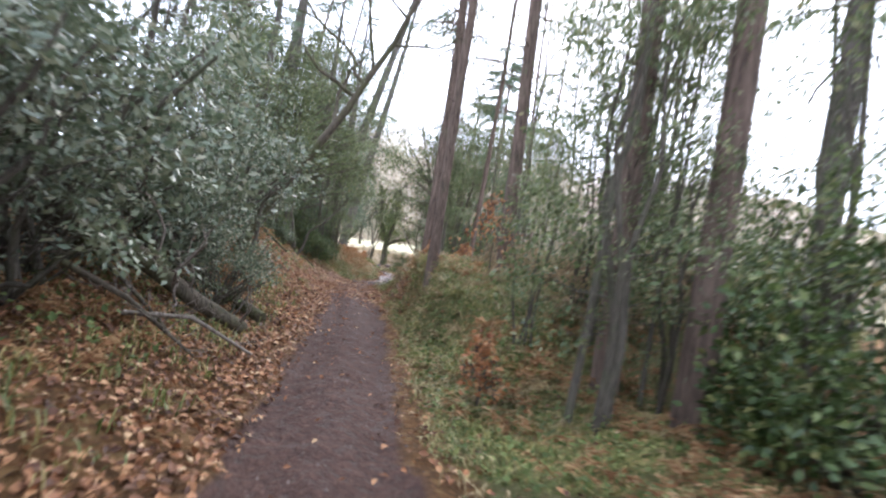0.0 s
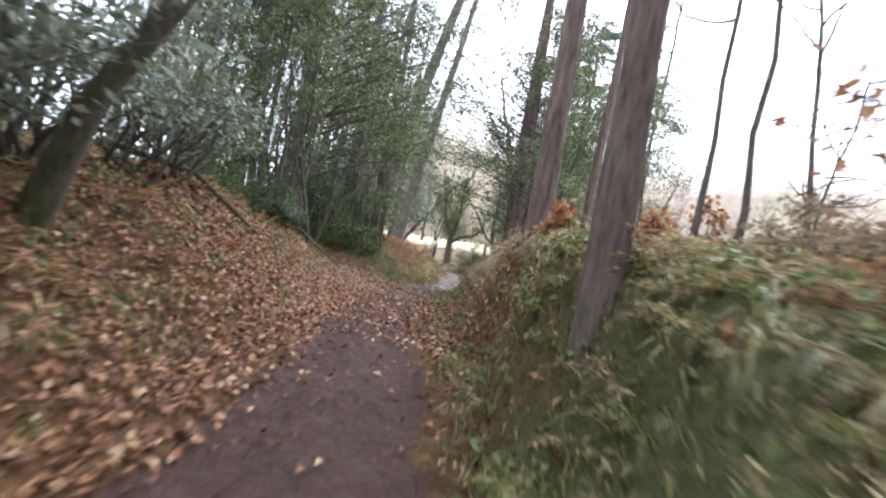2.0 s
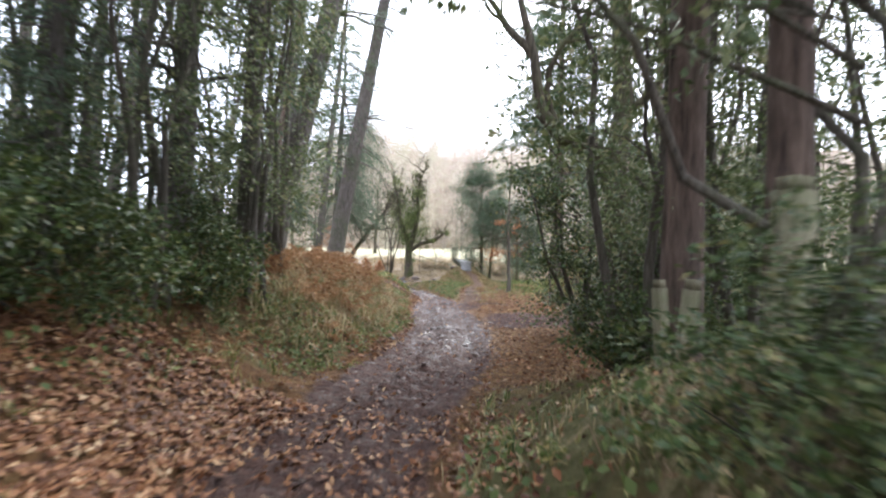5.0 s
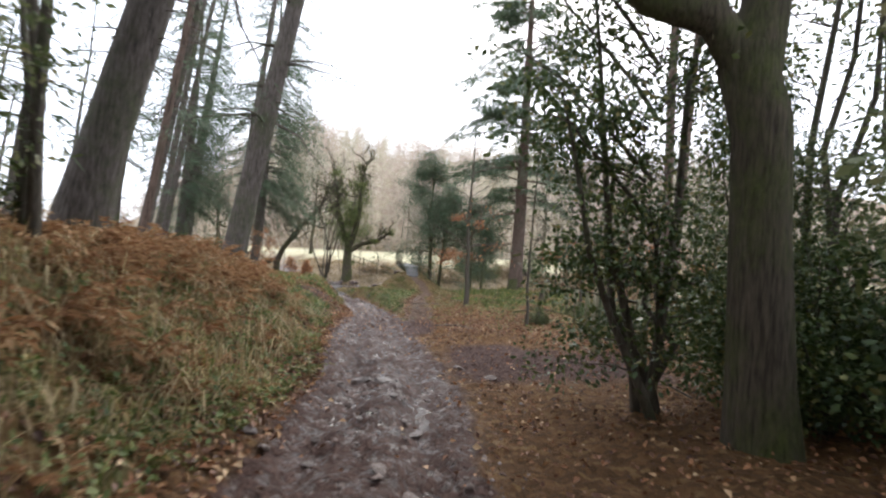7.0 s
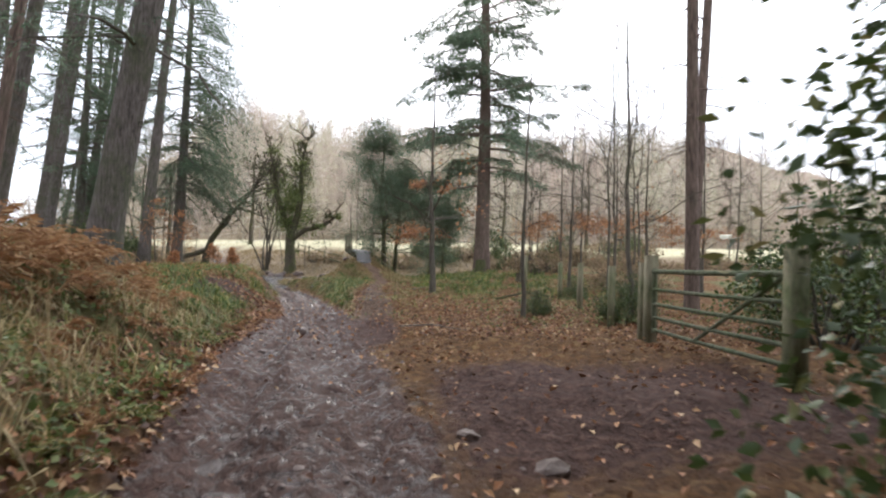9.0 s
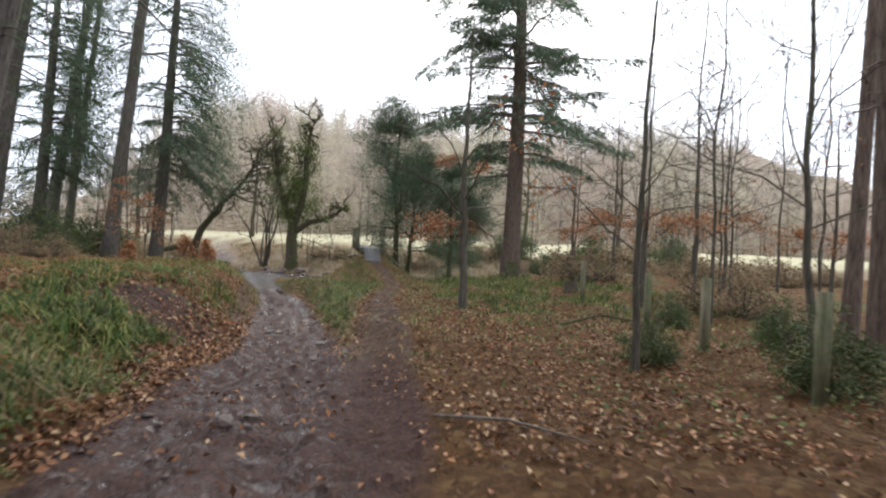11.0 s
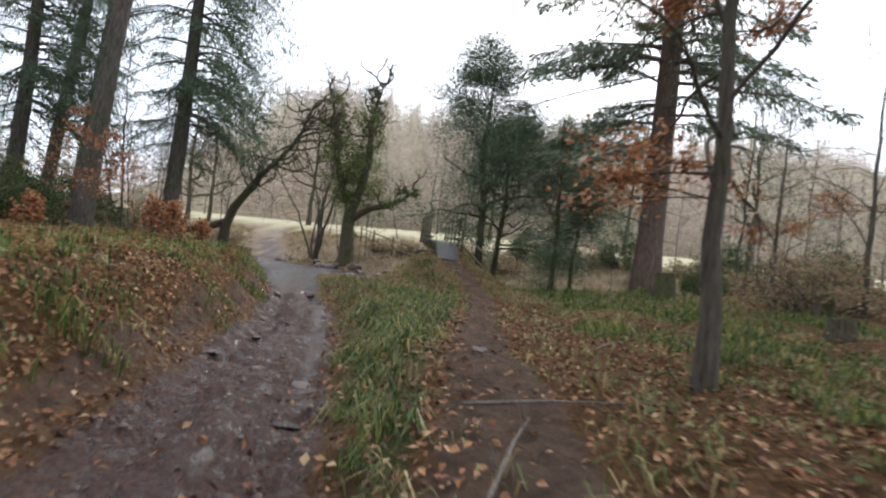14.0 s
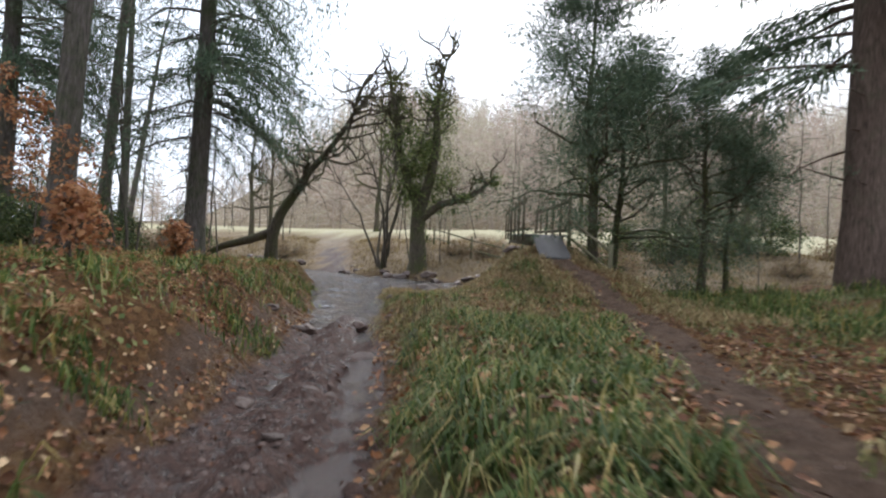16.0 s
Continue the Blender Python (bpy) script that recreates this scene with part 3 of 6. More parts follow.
def limbs(rng, s, start, way, length, rad, level, tips, spread=0.6, up=0.15, wiggle=0.22, split=3, taper=0.55, minrad=0.004):
    """A limb that bends and forks; gathers the twig ends."""
    k = 6 if rad > 0.02 else 3
    pts, d = [np.array(start, float)], unit(np.array(way, float))
    for _ in range(k):
        d = unit(d + rng.normal(0, wiggle, 3) + np.array([0, 0, up]))
        pts.append(pts[-1] + d * length / k)
    pts = np.array(pts)
    radii = rad * np.linspace(1, taper, k + 1)
    s.tube(pts, np.maximum(radii, minrad), 8 if rad > 0.08 else (5 if rad > 0.02 else 3))
    tips.append((pts, level))
    if level <= 0:
        return
    n = split + int(rng.integers(0, 2))
    for i in range(n):
        q = rng.uniform(0.35, 1.0) if i else 1.0
        p = np.array([np.interp(q * k, np.arange(k + 1), pts[:, m]) for m in range(3)])
        nd = unit(d + rng.normal(0, spread, 3))
        limbs(rng, s, p, nd, length * rng.uniform(0.5, 0.8), rad * taper * rng.uniform(0.5, 0.85), level - 1, tips, spread, up, wiggle, split, taper, minrad)


def bare_tree(seed, tall, girth, name="bare_tree", label="slender bare winter tree with fine upward twigs", mat="bark_thin", lean=(0, 0), levels=3, crown_from=0.35, spread=0.5, count=9, up=0.12, split=3, limb=0.3):
    rng = np.random.default_rng(seed)
    t = tree(name, label, "tree")
    h = np.linspace(0, 1, 12)
    sway = np.cumsum(rng.normal(0, 0.055, (12, 2)), 0) * tall * 0.1
    axis = np.stack([sway[:, 0] + lean[0] * h * tall, sway[:, 1] + lean[1] * h * tall, h * tall], 1)
    axis[0, 2] = -0.4
    s, b, tips = Shape(), Shape(), []
    s.tube(axis, girth / 2 * (1 - h * 0.9) + girth * 0.2 * np.exp(-h * tall / 0.25), 9)
    for i in range(count):
        q = crown_from + (0.98 - crown_from) * (i + rng.uniform(0, 1)) / count
        p = np.array([np.interp(q, h, axis[:, m]) for m in range(3)])
        a = rng.uniform(0, 6.28)
        limbs(rng, b, p, (np.cos(a), np.sin(a), rng.uniform(0.3, 1.0)), tall * 0.3 * (1.15 - q) * rng.uniform(0.7, 1.2), girth * limb * (1.1 - q), levels, tips, spread, up, split=split)
    part("trunk", s, M[mat], t, smooth=True)
    stuff(part("branchwork", b, M[mat], t, "fine bare twigs"))
    return t, tips


def bush(seed, size, count, leaf, name, label, leaf_len=0.08, stems=14, category="shrub", clumps=90, column=False, clump_r=None, lift=0.12, skirt=0.25, broad=0.5, boughs=()):
    """An evergreen shrub: stems that fork, and leaves in clumps with gaps between. boughs: the ends of long side limbs."""
    rng = np.random.default_rng(seed)
    t = tagged(new(name), label, category)
    st, lf = Shape(), Shape()
    size = np.array(size, float)
    cl = random_dirs(rng, clumps) * rng.uniform(0.35, 1.0, (clumps, 1)) ** 0.6
    cl[:, 2] = np.abs(cl[:, 2]) * rng.uniform(0.5, 1.05, clumps)
    cl = cl * size + np.array([0, 0, lift * size[2]])
    if column:
        h = rng.uniform(lift, 1.0, clumps)
        a = rng.uniform(0, 6.283, clumps)
        r = (0.35 + 0.75 * np.sin(np.pi * (0.15 + 0.8 * h))) * rng.uniform(0.25, 1.0, clumps) ** 0.5
        cl = np.stack([np.cos(a) * r * size[0], np.sin(a) * r * size[1], h * size[2]], 1)
    low = rng.uniform(0, 1, clumps) < skirt
    cl[low, 2] = rng.uniform(0.03, 0.3, low.sum()) * size[2]
    for e in boughs:
        e = np.array(e, float)
        q = np.linspace(0, 1, 7)[:, None]
        foot = np.array([0, 0, e[2] * 0.7])
        pts = foot * (1 - q) + e * q + np.array([0, 0, 0.35]) * q * (1 - q) + rng.normal(0, 0.04, (7, 3)) * q
        st.tube(pts, np.linspace(0.03, 0.006, 7), 5)
        cl = np.concatenate([cl, pts[3:] + rng.normal(0, 0.16, (4, 3))])
    clumps = len(cl)
    for i in range(stems):
        e = cl[rng.integers(0, clumps)]
        q = np.linspace(0, 1, 6)[:, None]
        foot = np.array([rng.normal(0, 0.15 * size[0]), rng.normal(0, 0.15 * size[1]), -0.3])
        pts = foot * (1 - q) + e * q + rng.normal(0, 0.05, (6, 3)) * size.mean() * q * (1 - q) * 3
        st.tube(pts, np.linspace(0.035, 0.008, 6) * size.mean() ** 0.5, 5)
    for c in cl[:: 2]:
        q = np.linspace(0, 1, 4)[:, None]
        inner = c * (0.1, 0.1, 0.93) if column else c * 0.45
        pts = inner * (1 - q) + c * 1.03 * q + rng.normal(0, 0.03, (4, 3)) * size.min()
        st.tube(pts, np.linspace(0.014, 0.004, 4), 3)
    rad = (clump_r or 0.16 * size.mean()) * rng.uniform(0.55, 1.35, clumps)
    w = rad ** 2 * rng.uniform(0.6, 1.3, clumps)
    which = rng.choice(clumps, count, p=w / w.sum())
    off = random_dirs(rng, count) * (rng.uniform(0, 1, (count, 1)) ** 0.5) * rad[which][:, None] * np.array([1.3, 1.3, 0.7])
    P = cl[which] + off
    P[:, 2] = np.maximum(P[:, 2], 0.02)
    D = unit(off / (rad[which][:, None] + 1e-6) + random_dirs(rng, count) * 0.8 + np.array([0, 0, -0.25]))
    lf.leaves(P, D, across_of(rng, D), leaf_len * rng.uniform(0.6, 1.3, count), leaf_len * broad * rng.uniform(0.7, 1.2, count), 0.18)
    stuff(part("stemwork", st, M["bark_thin"], t))
    stuff(part("foliage", lf, M[leaf], t))
    return t


def put(t, x, y, turn=0.0, scale=1.0, sink=0.0, ground_z=None):
    z = hz(x, y) if ground_z is None else ground_z
    t.location, t.rotation_euler, t.scale = (x, y, z - sink), (0, 0, turn), (scale,) * 3
    return t


def again(t, x, y, turn, scale=1.0, tilt=(0, 0)):
    c = copy_thing(t, pose(x, y, hz(x, y), tilt[0], tilt[1]) @ pose(0, 0, 0, 0, 0, math.degrees(turn)))
    c.scale = (scale,) * 3
    return c


# ---- conifers ----
fir_a = put(conifer(11, 24, 0.7, 4.8, 2.9, lean=(0.15, 0), branches=60, sprays=58, dead=24), -6.1, 21.4, 0.0)
fir_b = put(conifer(12, 26, 0.88, 4.8, 5.8, mat="bark_red", branches=125, sprays=330, low=1.0, spray=1.75, cone=0.35, droops=(0.0, 0.45), uneven=(0.4, 1.1), label="massive straight fir with furrowed reddish trunk"), 5.57, 41.9, 1.0)
fir_c = put(conifer(13, 22, 0.32, 3.8, 2.4, lean=(0.1, 0), branches=66, sprays=58, dead=24), -14.6, 33.5, 0.0)
pine_a = put(conifer(14, 21, 0.2, 8.0, 2.0, mat="bark_red", branches=46, sprays=45, spray=1.3, name="pine_tree", label="slim pine with bare reddish trunk and high crown", dead=26), 3.4, -7.8, 3.64, 1.1)
pine_b = put(conifer(15, 23, 0.2, 9.0, 2.3, mat="bark_red", branches=46, sprays=45, spray=1.3, name="pine_tree", label="slim pine with bare reddish trunk and high crown", dead=20), 3.86, -11.2, 5.24, 0.9)
spruce = put(conifer(16, 15, 0.4, 1.6, 2.6, branches=110, sprays=42, spray=1.3, name="spruce_tree", label="dense dark spruce with boughs down to the ground"), -4.2, 6.5, 0.0)

rng = np.random.default_rng(77)
fir_d = put(conifer(18, 24, 0.5, 7.5, 2.5, branches=60, dead=34, label="tall fir with straight bare grey trunk and high crown"), -6.8, 6.9, 0.4)
stock = [fir_a, fir_c, pine_a, pine_b, fir_b, spruce, fir_d]
stand_a = put(conifer(19, 22, 0.5, 5.5, 2.7, branches=44, sprays=22, spray=1.8, dead=20), -16.0, 20.0, 0.0)
stand_b = put(conifer(20, 23, 0.36, 7.5, 2.2, branches=38, sprays=20, spray=1.8, dead=24), -18.5, 26.0, 0.0)
# known trunks: x, y, kind, scale
for x, y, k, sc in ((-5.3, 12.6, 0, 1.0),
                    (-10.6, 24.5, 2, 1.0), (7.7, 21.9, 2, 1.0), (8.6, 23.6, 3, 0.9),
                    (6.41, -16.1, 2, 0.9), (7.1, -16.9, 3, 1.0), (5.3, -11.4, 3, 0.85), (2.71, 1.2, 3, 0.8), (2.4, 2.2, 2, 0.9), (4.4, 1.4, 3, 0.7),
                    (-4.8, -0.4, 6, 0.7), (-5.2, 3.4, 6, 0.7), (-6.3, -0.6, 6, 0.8), (-2.9, 6.2, 6, 0.6), (-9.5, 14.2, 2, 0.9)):
    again(stock[k], x, y, rng.uniform(-0.5, 0.5) if k < 2 else rng.uniform(0, 6.28), sc * (1.35 if k in (2, 3) else 1), (rng.normal(0, 1.0), rng.normal((7.0 if y < 25 else 4.5) if x < -3 and y > 8 and k > 1 else 0.5, 1.0)))
# dense young conifers behind the bend
for x, y, sc in ((-3.5, 3.0, 0.4), (-6.6, 6.4, 0.6), (-8.0, 3.0, 0.6), (-10.5, 1.5, 0.7)):
    again(spruce, x, y, rng.uniform(0, 6.28), sc)
# old conifers with long hanging boughs above the ford
hanger = put(conifer(27, 21, 0.62, 3.8, 3.7, lean=(0.03, 0), branches=100, sprays=205, low=1.3, cone=0.4, spray=1.15, droops=(0.35, 0.95), label="old conifer with long hanging grey-green boughs", dead=40, curtain=36), -12.54, 43.5, 0.0)
for x, y, sc, tn in ((-12.1, 38.0, 1.05, 0.3), (-16.5, 37.5, 0.85, 0.2), (-18.5, 44.5, 1.0, -0.2), (-19.0, 47.0, 0.9, 0.5)):
    again(fir_d, x, y, tn, sc, (rng.normal(0, 1.0), rng.normal(4.0, 1.0)))
again(hanger, -16.8, 40.8, 0.3, 0.85)
again(stand_a, -20.5, 50.0, 1.1, 0.8)
again(stand_b, -21.5, 42.0, 2.1, 0.9)
# the stand on both sides
placed = []
for _ in range(4000):
    y = rng.uniform(-42, 60)
    u = rng.choice([-1, 1]) * rng.uniform(6.0, 34)
    x = track_x(y) + u
    if u > 0 and (y > -13 or u < 6):
        continue
    if u < 0 and y > 42 and x > -20:
        continue
    if u < 0 and y < 12 and (u > -26 or y < 1 or rng.random() < 0.6):
        continue
    if u < 0 and y > 12 and (u > -9 or rng.random() < 0.92):
        continue
    if any((x - a) ** 2 + (y - b) ** 2 < 2.6 ** 2 for a, b in placed):
        continue
    placed.append((x, y))
    if len(placed) > 80:
        break
for x, y in placed:
    again(stand_a if rng.random() < 0.5 else stand_b, x, y, rng.uniform(0, 6.28), rng.uniform(0.75, 1.1), (rng.normal(0, 1.2), rng.normal(6.0 if x < track_x(y) and y > 10 else 0.0, 1.2)))

# ---- evergreen shrubs ----
rhodo = put(bush(21, (2.1, 2.1, 3.9), 6800, "rhodo_leaf", "rhododendron", "tall dense rhododendron with glossy grey-green leaves", 0.11, stems=22, clumps=130, clump_r=0.38, lift=0.26, skirt=0.04), 0.3, -19.3, 0.0)
rhodo_b = put(bush(22, (1.7, 1.9, 2.7), 4600, "rhodo_leaf", "rhododendron", "tall dense rhododendron with glossy grey-green leaves", 0.11, stems=18, clumps=95, clump_r=0.34, lift=0.25, skirt=0.05), -0.5, -15.2, 0.0)
holly = put(bush(23, (1.15, 0.8, 7.6), 21000, "holly_leaf", "holly_bush", "dark glossy holly bush leaning over the muddy track", 0.08, stems=6, clumps=210, column=True, clump_r=0.36, lift=0.08, skirt=0.14, broad=0.6, boughs=((-1.8, -0.9, 3.6), (-1.6, -0.5, 4.6), (-1.9, -0.8, 5.4), (-1.4, -1.1, 2.9), (-1.6, -0.8, 6.2))), 2.75, 9.95, 0.0)
holly_b = put(bush(24, (1.2, 1.2, 2.2), 6500, "holly_leaf", "holly_bush", "dark glossy holly bush on the wooded bank", 0.085, clumps=70, clump_r=0.3, skirt=0.12, broad=0.58), 6.0, 5.5, 0.0)
for x, y, sc, tn in ((0.7, -22.0, 1.1, 1.0), (-0.7, -16.6, 1.25, 2.0), (-0.6, -12.6, 1.05, 0.4), (-2.2, -20.8, 1.15, 3.0), (2.4, -24.5, 1.1, 2.2), (-3.3, -15.0, 1.3, 5.0), (-2.2, -9.6, 0.9, 1.5), (3.0, -27, 1.2, 0.3), (0.4, -17.9, 0.8, 5.0), (-1.9, -11.2, 0.8, 2.2), (-0.1, -14.2, 0.7, 3.1), (-1.7, -8.0, 0.75, 2.0), (-3.4, -10.6, 0.7, 0.7)):
    again(rhodo if sc > 1 else rhodo_b, x, y, tn, sc)
for x, y, sc, tn in ((8.6, -17.5, 1.3, 0.0), (9.4, -13.0, 1.3, 2.0), (9.0, -21.0, 1.4, 1.0), (8.0, -12.0, 0.9, 4.0), (-3.2, 0.8, 0.9, 1.0), (-3.0, -4.6, 0.6, 2.0), (-5.4, 9.0, 1.2, 3.0), (5.6, 8.2, 1.4, 5.0), (9.5, 19.0, 1.3, 1.2), (3.5, 20.9, 0.32, 2.2), (4.9, 19.4, 0.45, 0.4), (6.6, 22.6, 0.4, 4.4), (5.6, 24.6, 0.35, 1.4), (7.0, 16.5, 1.1, 3.3), (-0.4, 45.6, 1.0, 2.0), (2.6, 46.5, 0.8, 1.0), (-14.5, 42, 0.9, 2.0), (-13.0, 36.6, 0.8, 2.0), (-17.5, 42.5, 1.1, 0.7), (-20.0, 39.5, 1.3, 2.9), (-15.6, 34.6, 0.9, 5.2), (-21.0, 46.0, 1.4, 1.6), (-14.2, 40.6, 1.0, 1.0), (-16.0, 39.0, 1.2, 3.0), (-11.6, 33.2, 0.6, 4.0), (4.6, 9.8, 0.9, 0.6), (5.4, 11.2, 1.2, 1.9), (4.6, 7.2, 0.7, 3.0), (-2.7, 2.2, 0.75, 1.0), (-2.7, 4.4, 0.7, 0.3), (-4.6, 3.4, 0.8, 4.0), (-6.0, 4.8, 0.9, 5.0), (-3.4, -1.5, 0.8, 2.6), (1.9, -0.6, 0.4, 2.0), (2.4, 3.4, 0.6, 1.0)):
    again(holly_b, x, y, tn, sc)
again(holly, 4.3, 10.8, 2.9, 0.55)


# thin evergreens with open crowns on the upper bank
screen = put(bush(25, (1.45, 1.45, 9.0), 6800, "olive_leaf", "evergreen_tree", "slender evergreen tree with small leaves and gaps of sky", 0.105, stems=4, category="tree", clumps=125, column=True, clump_r=0.4, lift=0.2, skirt=0.03), -4.3, -4.4, 0.0)
for x, y, sc, tn in ((-5.5, -1.6, 1.0, 1.0), (-3.9, 0.6, 0.8, 2.0), (-6.6, 1.8, 1.1, 3.0), (-4.6, 4.6, 0.9, 4.0), (-7.8, 5.6, 1.2, 5.0), (-3.0, 7.2, 0.7, 0.9), (5.7, 11.6, 1.1, 3.0), (6.6, 9.4, 1.1, 4.0), (7.6, 12.0, 1.2, 5.0), (-4.6, -2.8, 0.7, 3.0), (2.7, 3.4, 0.6, 0.4), (-2.5, 5.4, 0.7, 3.4), (-2.7, 3.4, 0.75, 4.4), (5.2, 4.2, 0.9, 5.4), (-9.4, 2.6, 1.3, 1.1), (-3.3, -1.6, 0.85, 5.1), (2.4, 3.0, 0.8, 2.2), (3.6, 5.2, 0.9, 3.7), (5.5, -15.4, 0.32, 2.8), (6.3, -14.2, 0.4, 0.5), (6.9, -16.4, 0.5, 4.2), (6.5, -15.0, 0.75, 1.0), (7.2, -13.2, 0.85, 2.0), (7.9, -11.6, 0.8, 3.0), (6.1, -17.2, 0.7, 4.0), (8.8, -16.4, 0.9, 5.0)):
    again(screen, x, y, tn, sc)
# an evergreen whose boughs reach out over the track, and taller ones with clear stems behind it
overhang = put(bush(28, (1.3, 1.3, 8.6), 14500, "olive_leaf", "evergreen_tree", "evergreen tree reaching out over the track from the bank", 0.1, stems=4, category="tree", clumps=105, column=True, clump_r=0.4, lift=0.3, skirt=0.0, boughs=((3.0, 0.4, 3.0), (3.2, -0.5, 4.0), (2.5, 0.7, 5.2), (2.7, 0.0, 2.5), (2.2, -0.9, 4.6), (3.1, 0.5, 6.0), (2.8, -0.6, 5.4), (2.0, 1.1, 3.6), (3.9, 0.2, 4.6), (3.7, 0.9, 5.6), (4.0, -0.5, 6.4), (3.5, 1.4, 4.2), (3.2, 0.0, 7.2), (3.8, 1.0, 6.9), (2.4, 0.4, 7.8))), -2.4, -1.0)
again(overhang, 2.9, 0.9, 3.3, 0.85)
tall_crown = put(bush(29, (1.5, 1.5, 11.0), 9000, "olive_leaf", "evergreen_tree", "tall evergreen tree with a clear stem and small leaves", 0.1, stems=3, category="tree", clumps=110, column=True, clump_r=0.42, lift=0.45, skirt=0.0), -3.7, 9.6)
for x, y, sc, tn in ((-5.2, 7.6, 1.0, 1.4), (-6.8, 10.4, 1.1, 2.6), (-8.6, 7.4, 1.1, 0.3), (3.4, 3.6, 0.85, 4.0)):
    again(tall_crown, x, y, tn, sc)
# low rhododendrons at the foot of the bank
for x, y, sc, tn in ((-2.9, -1.6, 0.4, 0.5), (1.2, -15.0, 0.45, 2.5)):
    again(rhodo_b, x, y, tn, sc)
# bramble thickets beyond the saplings and over the stream
thicket = put(bush(26, (1.6, 1.4, 1.3), 2400, "thicket", "bramble_thicket", "tangled brown bramble thicket with withered leaves", 0.12, stems=24), 8.2, 27.0, 0.0)
brng = np.random.default_rng(78)
for _ in range(46):
    x, y = brng.uniform(5.5, 30), brng.uniform(30, 62)
    if (x - 5.6) ** 2 + (y - 41.9) ** 2 < 5:
        continue
    again(thicket, x, y, brng.uniform(0, 6.28), brng.uniform(0.5, 1.25))
for x, y, sc in ((-13.5, 40.0, 0.8), (-15.0, 44.0, 0.9), (-16.0, 47.0, 1.1), (-14.0, 36.0, 0.8), (-6.4, 57.5, 0.6), (-4.6, 57.0, 0.7), (-9.5, -6.5, 1.3), (-11.5, -3.0, 1.5), (-10.0, 0.5, 1.4), (-12.5, 3.5, 1.6), (-8.0, -10.0, 1.2), (-13.0, -8.0, 1.7), (-9.8, 6.2, 1.2), (-15.0, 0.0, 1.8), (-1.5, 56.0, 0.9), (1.2, 54.0, 1.0), (-11.2, 60.5, 0.5), (-18.5, 62.5, 0.9), (-22, 61, 1.2), (-10.6, 31.5, 0.6), (-12.5, 33.0, 0.8), (6.0, -9.0, 0.6), (5.8, -12.6, 0.6), (6.6, -14.2, 0.7), (7.6, -13.0, 0.9), (5.2, -10.6, 0.45), (8.6, -12.4, 1.0), (7.0, -6.5, 0.8), (6.8, -12.0, 0.7), (8.4, -9.8, 0.9), (6.2, -2.0, 0.7), (8.5, 0.5, 1.0), (7.6, -4.0, 0.8)):
    again(thicket, x, y, brng.uniform(0, 6.28), sc)


# ---- the footbridge ----
def bridge():
    t = tagged(new("footbridge"), "narrow wooden footbridge with tall slatted side rails", "bridge")
    a, b = np.array([-1.6, 44.3, 0.72]), np.array([-2.75, 53.3, 0.95])
    d = unit(b - a)
    side = unit(np.cross(d, (0, 0, 1)))
    n = 46
    for i in range(n):
        s = Shape()
        q = (i + 0.5) / n
        s.box((0, 0, 0), (1.25, np.linalg.norm(b - a) / n - 0.012, 0.05), np.stack([side, d, np.cross(side, d)], 1))
        ob = part("deck_board", s, M["deck"], t)
        ob.location = a * (1 - q) + b * q
    foot = np.array([-1.33, 42.0, hz(-1.33, 42.0) + 0.04])
    rd = unit(a - foot)
    rs = unit(np.cross(rd, (0, 0, 1)))
    for i in range(12):
        s = Shape()
        s.box((0, 0, 0), (0.8, np.linalg.norm(a - foot) / 12 - 0.012, 0.05), np.stack([rs, rd, np.cross(rs, rd)], 1))
        ob = part("ramp_board", s, M["deck"], t)
        ob.location = foot + (a - foot) * (i + 0.5) / 12
    for k in (-0.62, 0.62):
        s = Shape()
        s.box((a + b) / 2 + side * k * 0.7 - np.array([0, 0, 0.18]), (0.14, np.linalg.norm(b - a), 0.28), np.stack([side, d, np.cross(side, d)], 1))
        part("beam", s, M["wood_dark"], t)
        for z in (1.02, 0.18):
            s = Shape()
            s.box((a + b) / 2 + side * k + np.array([0, 0, z]), (0.05, np.linalg.norm(b - a), 0.1), np.stack([side, d, np.cross(side, d)], 1))
            top = part("rail", s, M["wood_dark"], t)
        for i in range(6):
            q = i / 5
            s = Shape()
            c = a * (1 - q) + b * q + side * (k + 0.055 * np.sign(k))
            s.box(c + np.array([0, 0, 0.5]), (0.065, 0.065, 1.36), np.stack([side, d, (0, 0, 1)], 1))
            part("post", s, M["wood_dark"], top)
    for k in (-0.75, 0.75):
        s = Shape()
        s.box(a + side * k * 0.6 - np.array([0, 0, 1.0]) + d * 0.5, (0.35, 0.9, 1.3), np.stack([side, d, (0, 0, 1)], 1))
        part("abutment", s, M["stone_moss"], t, "mossy stone abutment")
    return t


bridge()


def rail_fence(points, label, rails=(0.45, 0.95), post_h=1.15):
    t = tagged(new("fence"), label, "fence")
    for i, (x, y) in enumerate(points):
        s = Shape()
        s.box((x, y, hz(x, y) + post_h / 2 - 0.15), (0.11, 0.11, post_h + 0.3))
        part("post", s, M["wood_grey"], t)
        if i + 1 < len(points):
            x2, y2 = points[i + 1]
            for z in rails:
                s = Shape()
                s.tube([(x, y, hz(x, y) + z), (x2, y2, hz(x2, y2) + z)], [0.04, 0.04], 6)
                part("rail", s, M["wood_grey"], t)
    return t


rail_fence([(-0.95, 44.0), (0.1, 42.9)], "short weathered wooden fence beside the footbridge")
rail_fence([(-3.6, 54.6), (-5.4, 56.6), (-7.0, 58.8), (-8.4, 61.6)], "weathered wooden rail fence on the far bank")


